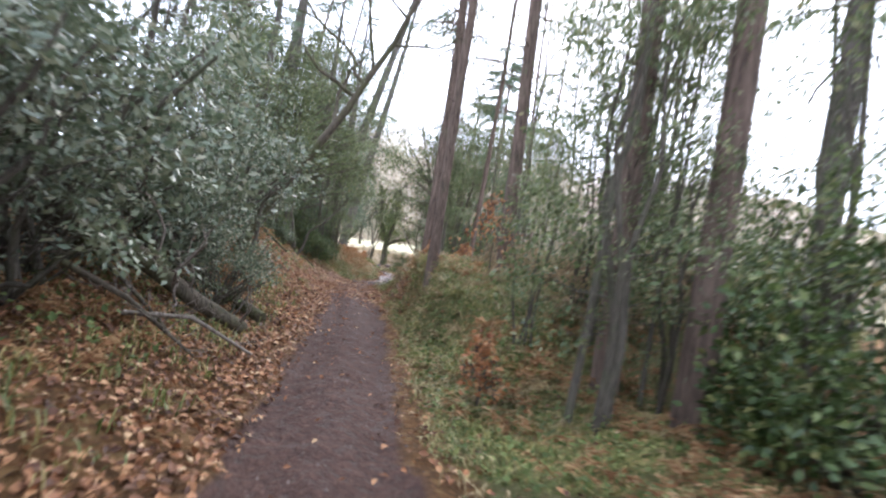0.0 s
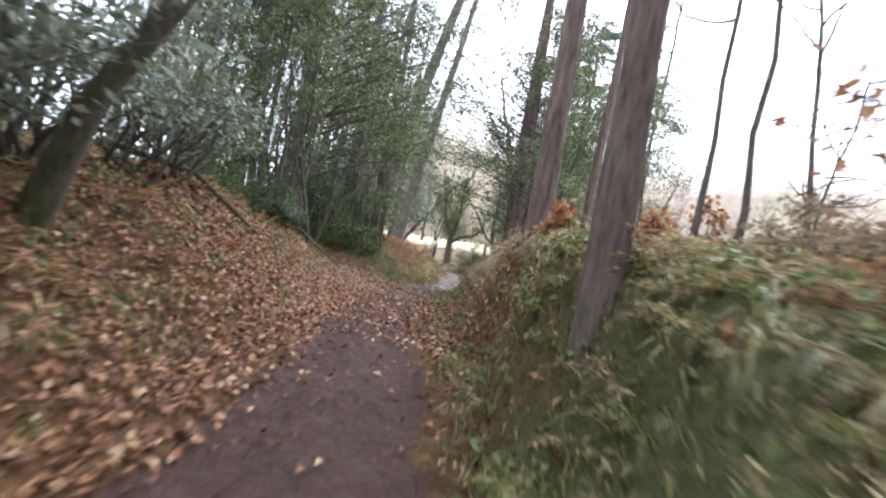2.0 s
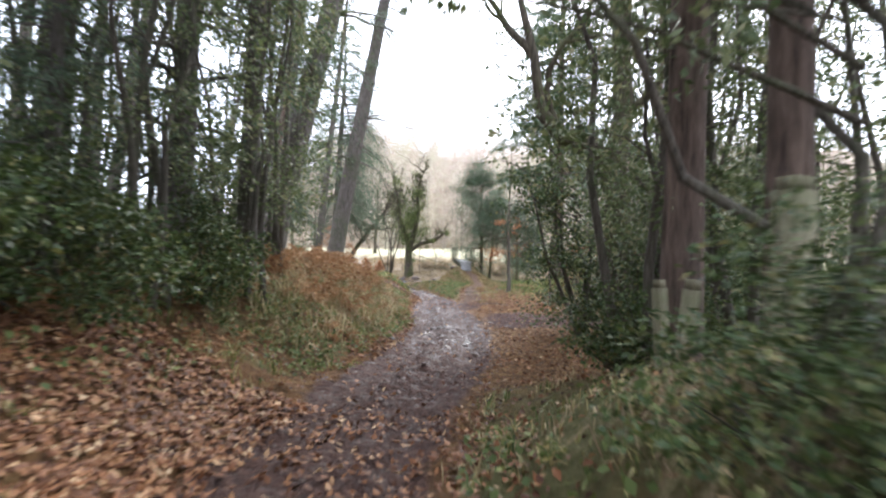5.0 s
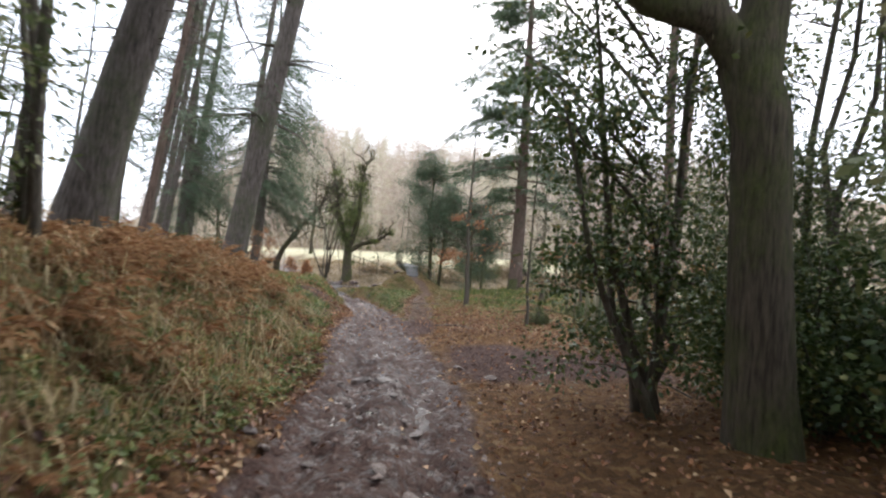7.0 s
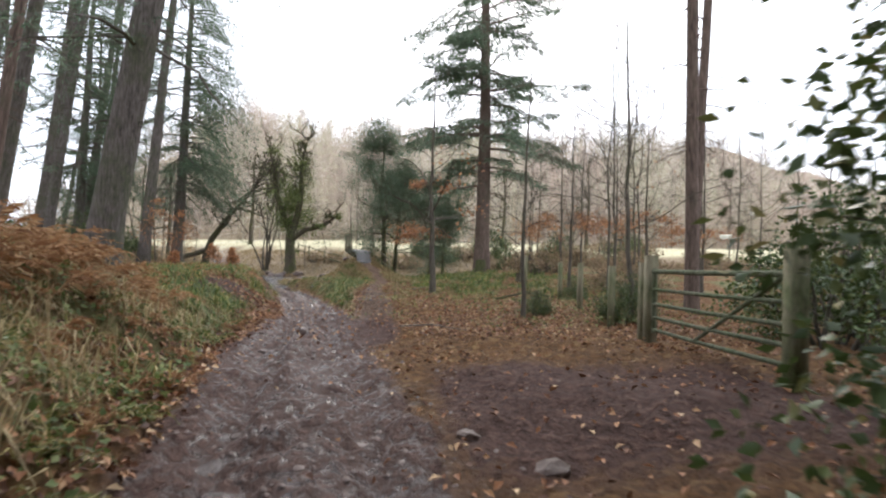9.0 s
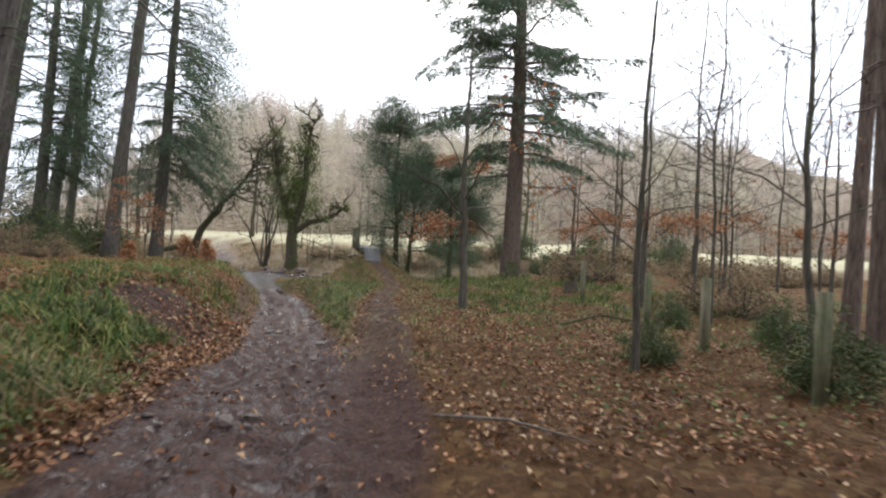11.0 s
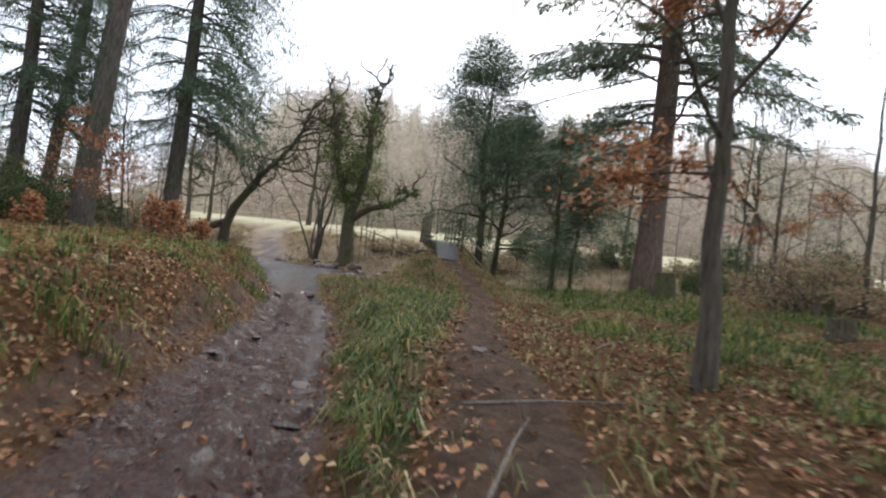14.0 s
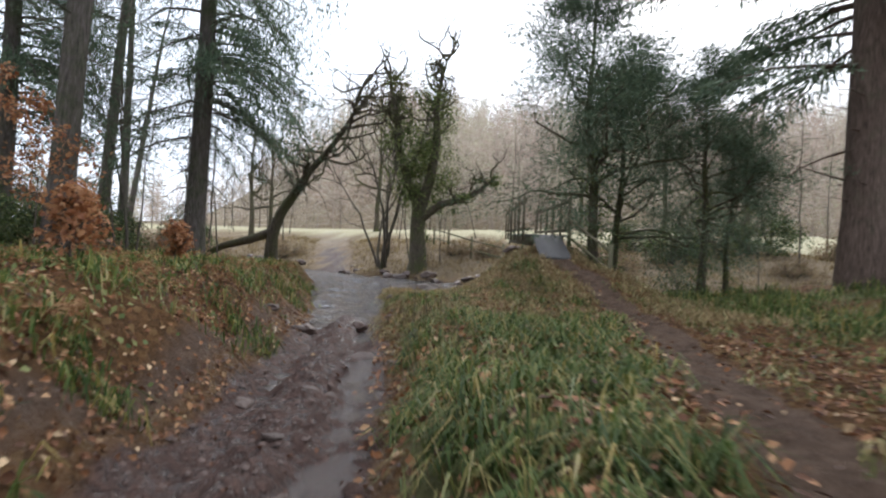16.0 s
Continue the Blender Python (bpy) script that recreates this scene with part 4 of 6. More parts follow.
# ---- field gate ----
def field_gate():
    t = tagged(new("field_gate"), "five-bar field gate green with algae, closed between posts", "gate")
    a, b = np.array([4.1, 16.5]), np.array([3.95, 13.3])
    za, zb = hz(*a), hz(*b)
    for p, z in ((a, za), (b, zb)):
        s = Shape()
        s.box((p[0], p[1], z + 0.5), (0.15, 0.15, 1.5))
        part("post", s, M["wood_grey"], t)
    P = lambda q, h: np.array([*(a * (1 - q) + b * q), za * (1 - q) + zb * q + h])
    for h in (0.18, 0.36, 0.55, 0.76, 1.02):
        s = Shape()
        s.tube([P(0.03, h), P(0.5, h - 0.01), P(0.97, h)], [0.025 if h < 1 else 0.034] * 3, 8)
        part("bar", s, M["gate_green"], t)
    for q in (0.04, 0.96):
        s = Shape()
        s.tube([P(q, 0.14), P(q, 1.06)], [0.032, 0.032], 8)
        part("stile", s, M["gate_green"], t)
    s = Shape()
    s.tube([P(0.42, 0.18), P(0.95, 1.0)], [0.024, 0.024], 8)
    part("brace", s, M["gate_green"], t)
    return t


field_gate()
rail_fence([(4.1, 16.75), (4.5, 19.0), (4.9, 22.0), (5.3, 25.0), (5.2, 29.0)], "old leaning fence posts among the saplings", rails=())


# ---- broadleaf trees ----
def ivy_oak():
    rng = np.random.default_rng(31)
    t = tree("oak_tree", "ivy-covered forked oak with a long low limb", "tree")
    s, b, lf, tips = Shape(), Shape(), Shape(), []
    s.tube([(0, 0, -0.5), (0.02, 0, 0.5), (-0.08, 0, 2.2), (0.0, 0, 4.0)], [0.75, 0.5, 0.42, 0.4], 12)
    west = np.array([(-0.1, 0, 3.6), (-0.75, 0, 5.0), (-1.35, 0.1, 6.9), (-1.55, 0.1, 8.6), (-2.0, 0.2, 10.2), (-2.1, 0.2, 11.2)])
    east = np.array([(0.1, 0, 3.6), (0.55, 0, 5.2), (0.85, 0, 7.2), (0.7, 0.1, 9.0), (0.95, 0.1, 10.8), (1.35, 0, 12.2)])
    limb = np.array([(0.2, -0.1, 2.9), (1.2, -0.2, 3.7), (2.4, -0.2, 4.0), (3.4, -0.3, 4.5), (4.3, -0.3, 5.3)])
    s.tube(west, [0.3, 0.26, 0.21, 0.16, 0.09, 0.04], 9)
    s.tube(east, [0.33, 0.29, 0.23, 0.17, 0.1, 0.04], 9)
    s.tube(limb, [0.26, 0.21, 0.18, 0.13, 0.06], 8)
    at = lambda p, q: np.stack([np.interp(q * (len(p) - 1), np.arange(len(p)), p[:, m]) for m in range(3)], -1)
    for p, k, q0, big in ((west, 22, 0.4, 1.0), (east, 26, 0.4, 1.0), (limb, 11, 0.35, 0.7)):
        for _ in range(k):
            limbs(rng, b, at(p, rng.uniform(q0, 1)), random_dirs(rng, 1)[0] * (1.3, 0.8, 0.8) + (0, 0, 0.6), rng.uniform(0.9, 2.5) * big, 0.07, 2, tips, wiggle=0.45, spread=0.8)
    # the ivy hangs in loose lumps along the stems
    P = []
    trunk = np.array([(0, 0, 0.3), (0, 0, 1.5), (0, 0, 2.8), (0, 0, 4.2)])
    between = np.array([(0, 0, 4.4), (-0.4, 0, 6.4), (-0.3, 0, 8.4)])
    for p, lumps, q0, q1, r in ((west, 24, 0.05, 0.7, 0.8), (east, 24, 0.05, 0.75, 0.85), (limb, 14, 0.2, 1.0, 0.32), (trunk, 10, 0.1, 1.0, 0.45), (west, 5, 0.8, 1.0, 0.6), (east, 3, 0.75, 0.9, 0.55), (between, 18, 0, 1, 0.95)):
        for _ in range(lumps):
            c = at(p, rng.uniform(q0, q1)) + rng.normal(0, 0.6 * r, 3)
            k = int(210 * r)
            P.append(c + rng.normal(0, 0.45, (k, 3)) * r * (1, 1, 0.8))
    P = np.concatenate(P)
    D = unit(random_dirs(rng, len(P)) + (0, 0, -0.5))
    lf.leaves(P, D, across_of(rng, D), rng.uniform(0.08, 0.16, len(P)), rng.uniform(0.07, 0.13, len(P)), 0.12)
    part("trunk", s, M["bark_oak"], t, smooth=True)
    stuff(part("branchwork", b, M["bark_oak"], t, "bare twisted branches"))
    stuff(part("ivy", lf, M["ivy_leaf"], t, "thick yellow-green ivy"))
    return put(t, -8.0, 55.5, 0.0, 0.9)


oak = ivy_oak()


def leaning_tree():
    rng = np.random.default_rng(32)
    t = tree("leaning_tree", "bare gnarled tree leaning out over the stream", "tree")
    s, b, tips = Shape(), Shape(), []
    pts = np.array([(0, 0, -0.3), (0.05, 0, 0.9), (0.35, 0, 1.8), (0.9, 0, 2.6), (1.5, 0, 3.5), (2.3, 0, 4.4), (3.1, 0, 5.4), (3.6, 0, 7.0)])
    s.tube(pts, [0.3, 0.23, 0.21, 0.18, 0.14, 0.11, 0.08, 0.04], 9)
    s.tube([(0.1, 0, 1.1), (-0.8, -0.2, 0.75), (-1.9, -0.3, 0.45), (-2.6, -0.3, 0.1)], [0.2, 0.17, 0.14, 0.1], 7)
    for i in range(32):
        q = rng.uniform(2.2, 7)
        c = np.array([np.interp(q, np.arange(8), pts[:, m]) for m in range(3)])
        limbs(rng, b, c, np.array([0.7, 0, 0.5]) + random_dirs(rng, 1)[0] * 0.9, rng.uniform(0.9, 2.4), 0.06, 2, tips, wiggle=0.38, spread=0.8, up=0.1)
    part("trunk", s, M["bark_oak"], t, smooth=True)
    stuff(part("branchwork", b, M["bark_oak"], t, "bare twisted branches"))
    return put(t, -12.4, 48.4, 0.0, 1.0)


leaning_tree()


def big_oak():
    rng = np.random.default_rng(33)
    t = tree("oak_tree", "thick mossy oak with a heavy limb reaching over the track", "tree")
    s, b, tips = Shape(), Shape(), []
    s.tube([(0.25, 0, -0.4), (0.15, 0, 0.5), (0.05, 0, 1.8), (0.0, 0, 2.7), (-0.25, 0.05, 3.3)], [0.52, 0.4, 0.35, 0.35, 0.33], 12)
    s.tube([(-0.2, 0, 3.1), (-0.7, 0, 3.6), (-1.5, 0.1, 3.75), (-2.1, 0.1, 4.2), (-2.3, 0.2, 5.2), (-2.8, 0.3, 6.5)], [0.24, 0.2, 0.17, 0.16, 0.13, 0.08], 9)
    s.tube([(-0.15, 0, 3.0), (0.1, 0.1, 4.2), (0.0, 0.3, 5.8), (0.4, 0.4, 8.0)], [0.32, 0.27, 0.22, 0.12], 10)
    for c, w in (((-2.3, 0.2, 5.2), (-1, 0, 1)), ((-1.5, 0.1, 3.75), (-0.6, 0.5, 0.8)), ((0, 0.3, 5.8), (-0.5, 0.6, 1)), ((0.4, 0.4, 8), (0.3, 0, 1)), ((-2.8, 0.3, 6.5), (-0.3, 0, 1)), ((0.1, 0.1, 4.2), (1, 0, 0.6))):
        limbs(rng, b, c, w, rng.uniform(2.0, 3.2), 0.1, 3, tips, wiggle=0.3, spread=0.7)
    part("trunk", s, M["bark_oak"], t, smooth=True)
    stuff(part("branchwork", b, M["bark_oak"], t, "bare twisted branches"))
    put(t, 3.25, 8.75, 0.0)
    t.scale = (0.72, 0.72, 1.06)
    return t


big_oak()


def cloud_pine(seed, tall, girth, label):
    """A pine with an uneven, cloud-like crown: needles in tufts round the ends of crooked limbs, ivy about the stem."""
    t, tips = bare_tree(seed, tall, girth, "pine_tree", label, "bark_oak", levels=2, crown_from=0.3, spread=0.75, count=30, up=0.0, limb=0.2)
    rng = np.random.default_rng(seed + 3)
    lf, iv = Shape(), Shape()
    P, D = [], []
    for pts, level in tips:
        if level > 1 or rng.random() < 0.12:
            continue
        k = 84
        c = pts[-1] + rng.normal(0, 1, (k, 3)) * (0.34, 0.34, 0.16)
        P.append(c)
        D.append(unit(c - pts[0] + rng.normal(0, 0.6, (k, 3))))
    P, D = np.concatenate(P), np.concatenate(D)
    lf.leaves(P, D, across_of(rng, D), rng.uniform(0.1, 0.22, len(P)), rng.uniform(0.016, 0.034, len(P)))
    stuff(part("crown", lf, M["fir_leaf"], t, "tufts of blue-green needles"))
    k = 900
    q = rng.uniform(0, 1, k)
    P = np.stack([rng.normal(0, 0.26, k), rng.normal(0, 0.26, k), 0.2 + q * tall * 0.45], 1)
    D = unit(random_dirs(rng, k) + (0, 0, -0.5))
    iv.leaves(P, D, across_of(rng, D), rng.uniform(0.06, 0.11, k), rng.uniform(0.05, 0.09, k), 0.12)
    stuff(part("ivy", iv, M["ivy_leaf"], t, "bright ivy round the stem"))
    return t


bridge_pine = put(cloud_pine(17, 9.5, 0.36, "ivy-clad pine with an uneven blue-green crown beside the bridge"), -0.25, 44.5, 0.6)
again(bridge_pine, 0.35, 45.3, 2.7, 0.85)
again(bridge_pine, 2.6, 43.9, 1.4, 0.66)
again(bridge_pine, 3.5, 44.7, 4.2, 0.56)


def beech_sapling(seed, tall, girth, leaf_side, leaves, label):
    """A young beech that keeps some withered leaves on level twigs."""
    t, tips = bare_tree(seed, tall, girth, "beech_sapling", label, levels=2, crown_from=0.2, spread=0.45, count=20, up=-0.02, limb=0.17)
    rng = np.random.default_rng(seed + 5)
    lf = Shape()
    P = []
    for pts, level in tips:
        if level <= 1 and (pts[-1] @ np.array(leaf_side)) > 0.15:
            k = leaves
            q = rng.uniform(0, len(pts) - 1, k)
            P.append(np.stack([np.interp(q, np.arange(len(pts)), pts[:, m]) for m in range(3)], 1) + rng.normal(0, 0.05, (k, 3)))
    if P:
        P = np.concatenate(P)
        D = unit(random_dirs(rng, len(P)) + (0, 0, -0.4))
        lf.leaves(P, D, across_of(rng, D), rng.uniform(0.06, 0.1, len(P)), rng.uniform(0.035, 0.055, len(P)), 0.15)
        stuff(part("leafage", lf, M["brown_leaf"], t, "withered copper leaves"))
    return t


beech = put(beech_sapling(41, 7.5, 0.2, (0, 0, -1), 2, "young beech with a spray of copper winter leaves"), 1.7, 27.1, 0.0)


def level_spray(t, seed, foot, way, length, leaves):
    """A level bough that keeps its withered leaves."""
    rng = np.random.default_rng(seed)
    b, lf, tips = Shape(), Shape(), []
    for f in foot:
        limbs(rng, b, f, way + rng.normal(0, 0.25, 3), length, 0.03, 2, tips, 0.5, 0.0, 0.16, 4)
    zc = np.mean([f[2] for f in foot])
    for pts in b.v + [p for p, _ in tips]:
        pts[:, 2] = zc + (pts[:, 2] - zc) * 0.25
    P = []
    for pts, level in tips:
        q = rng.uniform(0, len(pts) - 1, leaves)
        P.append(np.stack([np.interp(q, np.arange(len(pts)), pts[:, m]) for m in range(3)], 1) + rng.normal(0, 0.06, (leaves, 3)))
    P = np.concatenate(P)
    D = unit(random_dirs(rng, len(P)) * (1, 1, 0.5) + (0, 0, -0.3))
    lf.leaves(P, D, across_of(rng, D), rng.uniform(0.05, 0.085, len(P)), rng.uniform(0.03, 0.05, len(P)), 0.15)
    stuff(part("branchwork", b, M["bark_thin"], t, "level dark boughs"))
    stuff(part("leafage", lf, M["brown_leaf"], t, "withered copper leaves"))


level_spray(beech, 411, [(0, 0, 1.7), (0, 0, 1.78)], np.array([-0.6, 0.85, 0.0]), 0.95, 8)
level_spray(beech, 412, [(0, 0, 1.9), (0, 0, 2.0), (0, 0, 2.1)], np.array([-1.0, 0.2, 0.03]), 0.85, 9)
level_spray(beech, 413, [(0, 0, 3.55), (0, 0, 3.7)], np.array([-1.0, 0.1, 0.06]), 0.6, 7)
level_spray(beech, 417, [(0, 0, 3.3)], np.array([0.9, 0.4, 0.06]), 0.5, 7)
copper = put(beech_sapling(44, 6.5, 0.13, (0, 0, -1), 1, "young beech with level boughs of copper winter leaves"), 6.6, 28.4, 0.0)
level_spray(copper, 415, [(0, 0, 1.9), (0, 0, 2.2), (0, 0, 2.5)], np.array([-1.0, -0.2, 0.0]), 1.1, 11)
level_spray(copper, 416, [(0, 0, 2.0), (0, 0, 2.4)], np.array([1.0, 0.0, 0.0]), 1.0, 11)
for k, (x, y, h) in enumerate(((4.95, -17.2, 0.75), (5.0, -12.3, 1.5), (4.4, -9.2, 0.5), (3.6, -8.9, 0.4))):
    put(beech_sapling(56 + k, h, 0.022, (0, 0, 1), 1, "young beech with a spray of copper winter leaves"), x, y, k * 1.1)
put(beech_sapling(42, 6.0, 0.1, (-1, 0, -0.3), 2, "thin dark sapling with sparse side twigs"), 3.1, 20.4, 0.0)
put(beech_sapling(43, 8.0, 0.12, (1, 1, -0.5), 1, "thin dark sapling with sparse side twigs"), 5.6, 20.6, 0.0)
put(beech_sapling(45, 1.0, 0.02, (0, 0, 1), 1, "young beech with a spray of copper winter leaves"), 5.4, -7.2, 0.0)
for k, (x, y) in enumerate(((-6.2, 32.2), (-7.4, 33.6), (-8.0, 31.0), (-9.0, 34.5), (-10.2, 35.0), (-6.9, 34.8))):
    put(beech_sapling(46 + k, (0.8, 1.0, 0.7, 2.4, 2.9, 0.6)[k], 0.028, (0, 0, 1), 2, "young beech with a spray of copper winter leaves"), x, y, k * 1.3)
leaner, _ = bare_tree(50, 9, 0.24, "leaning_tree", "bare mossy tree leaning over the rhododendrons", "bark_oak", (0.55, 0.05), 3, 0.3, 0.5, 12)
put(leaner, -0.6, -10.6)
alder, _ = bare_tree(51, 11, 0.11, count=16, split=2, label="slender bare alder with fine grey twigs")
put(alder, 9.0, 30.0)
birch, _ = bare_tree(52, 9, 0.09, count=17, levels=3, split=2, label="slender bare birch with fine grey twigs")
put(birch, 7.0, 25.5)
for x, y, sc, tn in ((9.2, 30.5, 1.0, 1.0), (8.4, 35.0, 1.1, 2.2), (11.6, 33.0, 1.15, 3.9), (7.2, 37.0, 0.85, 5.0), (10.6, 26.6, 0.9, 0.4)):
    again(copper, x, y, tn, sc)
for _ in range(17):
    x, y = rng.uniform(5.8, 26), rng.uniform(24, 44)
    if (x - 5.6) ** 2 + (y - 41.9) ** 2 < 4:
        continue
    again(alder if rng.random() < 0.5 else birch, x, y, rng.uniform(0, 6.28), rng.uniform(0.5, 1.1))
for x, y, sc in ((-9.0, 57.8, 0.7), (-6.9, 56.0, 0.6), (-11.3, 41.5, 0.6), (-13.2, 46.0, 0.7), (-10.6, 38.0, 0.5), (-12.6, 40.8, 0.75), (-14.5, 43.5, 0.8), (-9.3, 37.0, 0.45), (-11.0, 45.5, 0.5), (-15.5, 49, 0.8), (-3.4, 35.2, 0.16), (-3.3, 35.6, 0.13), (5.2, -7.4, 0.8), (5.7, -7.3, 0.9), (7.5, -5.0, 1.0), (8.5, -8.0, 0.9), (10, -3, 1.0), (9.5, 1.5, 1.0), (12, 6, 1.0), (-6.5, -6.0, 0.9), (-7.5, -8.2, 1.0), (-5.8, -3.4, 0.9), (-8.0, -4.8, 1.0), (-4.5, -7.0, 0.7)):
    again(alder if sc > 0.7 else birch, x, y, rng.uniform(0, 6.28), sc, (rng.normal(0, 4), rng.normal(0, 4)))


def hazel(x, y, tall):
    """A many-stemmed bare shrub, each stem bowing outwards."""
    rng = np.random.default_rng(71)
    t = tree("hazel", "bare many-stemmed hazel on the far bank of the stream", "tree")
    for i in range(8):
        a = rng.uniform(0, 6.283)
        q = np.linspace(0, 1, 9)
        h = tall * rng.uniform(0.65, 1.0)
        out = h * rng.uniform(0.18, 0.5)
        pts = np.stack([np.cos(a) * out * q ** 1.3, np.sin(a) * out * q ** 1.3, h * q - 0.2], 1) + np.cumsum(rng.normal(0, 0.13, (9, 3)), 0) * (1, 1, 0.3)
        s, b, tips = Shape(), Shape(), []
        s.tube(pts, np.linspace(0.085, 0.015, 9), 6)
        for _ in range(7):
            c = pts[int(rng.integers(3, 9))]
            limbs(rng, b, c, (np.cos(a), np.sin(a), 0.9), h * rng.uniform(0.12, 0.3), 0.022, 2, tips, 0.6, 0.1, 0.3, 2)
        stem = part("stem", s, M["bark_thin"], t, smooth=True)
        stuff(part("branchwork", b, M["bark_thin"], stem))
    return put(t, x, y)


hazel(-10.2, 56.6, 8.6)
# thin bare trees on the upper bank
for _ in range(22):
    y = rng.uniform(-18, 3)
    x = track_x(y) - rng.uniform(5.0, 20)
    again(alder if rng.random() < 0.6 else birch, x, y, rng.uniform(0, 6.28), rng.uniform(0.7, 1.25), (rng.normal(0, 4), rng.normal(6, 5)))
# bare oaks beyond the stream
field_oak, _ = bare_tree(53, 10, 0.42, "oak_tree", "bare spreading oak beyond the stream", "bark_oak", levels=3, crown_from=0.28, spread=0.75, count=11, up=0.04, split=3, limb=0.34)
put(field_oak, -15.0, 71.0)
for x, y, sc in ((-21.5, 66.0, 0.9), (6.0, 66.5, 0.85), (12.5, 71.0, 1.0), (20.0, 65.0, 0.95), (1.0, 72.0, 0.8), (-27.0, 73.0, 1.1)):
    again(field_oak, x, y, rng.uniform(0, 6.28), sc)
# scrub along the stream and over the far bank
for _ in range(56):
    x = rng.uniform(-32, 34)
    y = stream_y(x) + rng.choice([-1, 1], p=[0.25, 0.75]) * rng.uniform(3.5, 15)
    if abs(x - track_x(y)) < 2.8 or (-5.5 < x < 1.5 and y < 57) or (y < stream_y(x) and x < 4):
        continue
    again(birch if rng.random() < 0.6 else alder, x, y, rng.uniform(0, 6.28), rng.uniform(0.35, 0.8), (rng.normal(0, 5), rng.normal(0, 5)))
for x, y, sc in ((4.5, 56, 1.2), (9, 58, 1.4), (14, 54, 1.5), (7, 40.5, 0.6), (20, 55, 1.6), (-18, 51, 1.0), (-21, 49, 1.4), (3.0, 60, 1.0)):
    again(holly_b, x, y, rng.uniform(0, 6.28), sc)

# ---- far bank wood and hillside ----
def far_wood():
    rng = np.random.default_rng(61)
    s = Shape()
    groves = {"haze_twig": [], "haze_red": [], "haze_olive": []}
    for i in range(2600):
        x = rng.uniform(-110, 130)
        y = 99 + 0.1 * x + rng.uniform(0, 1) ** 1.2 * 140
        if x / y < -0.33 and rng.random() < 0.6:
            continue
        h = rng.uniform(8, 15) * (1.15 + 0.7 * sines(x, y, 26, 63)) * (0.62 if x / y < -0.4 else 1)
        z = hz(x, y)
        s.tube([(x, y, z - 0.5), (x + rng.normal(0, 0.3), y, z + h * 0.5), (x + rng.normal(0, 0.7), y, z + h)], [0.07, 0.05, 0.015], 3)
        k = 80
        q = rng.uniform(0.02, 1.0, k)
        c = np.stack([np.full(k, x), np.full(k, y), z + q * h], 1)
        d = unit(rng.normal(size=(k, 3)) * (1, 1, 0.7) + (0, 0, 0.45))
        tint = sines(x, y, 34, 64) + rng.normal(0, 0.12)
        groves["haze_red" if tint > 0.2 else "haze_olive" if tint < -0.24 else "haze_twig"].append((c, d, (1.25 - q) * h * 0.4 * rng.uniform(0.5, 1.1, k)))
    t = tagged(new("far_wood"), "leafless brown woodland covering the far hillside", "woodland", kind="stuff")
    # the trunks wear the same haze-paled colour as the twigs
    part("trunks", s, M["haze_twig"], t)
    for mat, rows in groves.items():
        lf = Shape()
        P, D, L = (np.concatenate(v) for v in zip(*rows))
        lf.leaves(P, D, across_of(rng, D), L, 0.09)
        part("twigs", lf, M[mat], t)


far_wood()
for i in range(26):
    x = rng.uniform(-60, 70)
    y = rng.uniform(84, 99) + 0.1 * x
    again(alder, x, y, rng.uniform(0, 6.28), rng.uniform(0.8, 1.2))


# ---- ground cover ----
def scatter(rng, n, y0, y1, u0, u1, power=1.0):
    y = rng.uniform(y0, y1, n)
    u = u0 + (u1 - u0) * rng.uniform(0, 1, n) ** power
    return track_x(y) + u, y, u


def slope_of(x, y, e=0.12):
    nx, ny = height(x - e, y) - height(x + e, y), height(x, y - e) - height(x, y + e)
    return unit(np.stack([nx, ny, np.full_like(nx, 2 * e)], 1))


def fallen_leaves(name, label, seed, n, y0, y1, u0, u1, keep, size=(0.045, 0.085), lift=0.012):
    rng = np.random.default_rng(seed)
    x, y, u = scatter(rng, n, y0, y1, u0, u1)
    k = rng.uniform(0, 1, n) < keep(x, y, u)
    x, y = x[k], y[k]
    nor = unit(slope_of(x, y) + rng.normal(0, 0.38, (len(x), 3)))
    al = unit(np.cross(nor, random_dirs(rng, len(x))))
    ac = np.cross(nor, al)
    P = np.stack([x, y, height(x, y) + lift + rng.uniform(0, 0.03, len(x))], 1)
    L = rng.uniform(*size, len(x))
    s = Shape()
    s.leaves(P - al * L[:, None] * 0.5, al, ac, L, L * rng.uniform(0.45, 0.75, len(x)), rng.choice([-0.25, 0.2, 0.35]))
    return tagged(new(name, s.mesh(name, M["litter_leaf"])), label, "leaves", kind="stuff")


def litter_chance(x, y, u):
    m = masks(x, y)
    on_mud = np.interp(y, [-60, -12, -7, 2, 5, 16, 18, 24, 26, 60], [0.9, 0.88, 0.55, 0.6, 0.88, 0.88, 0.55, 0.55, 0.88, 0.88])
    return np.clip((1 - on_mud * m["mud"]) * (1 - 0.5 * m["grass"]) * (1 - np.where(y > 16, 0.88, 0.45) * m["earth"]), 0.05, 1) * (height(x, y) > -1.33) * (m["field"] < 0.1) * np.where(y > 14, np.clip(0.75 + 1.1 * sines(x, y, 2.3, 93), 0.12, 1), 1)


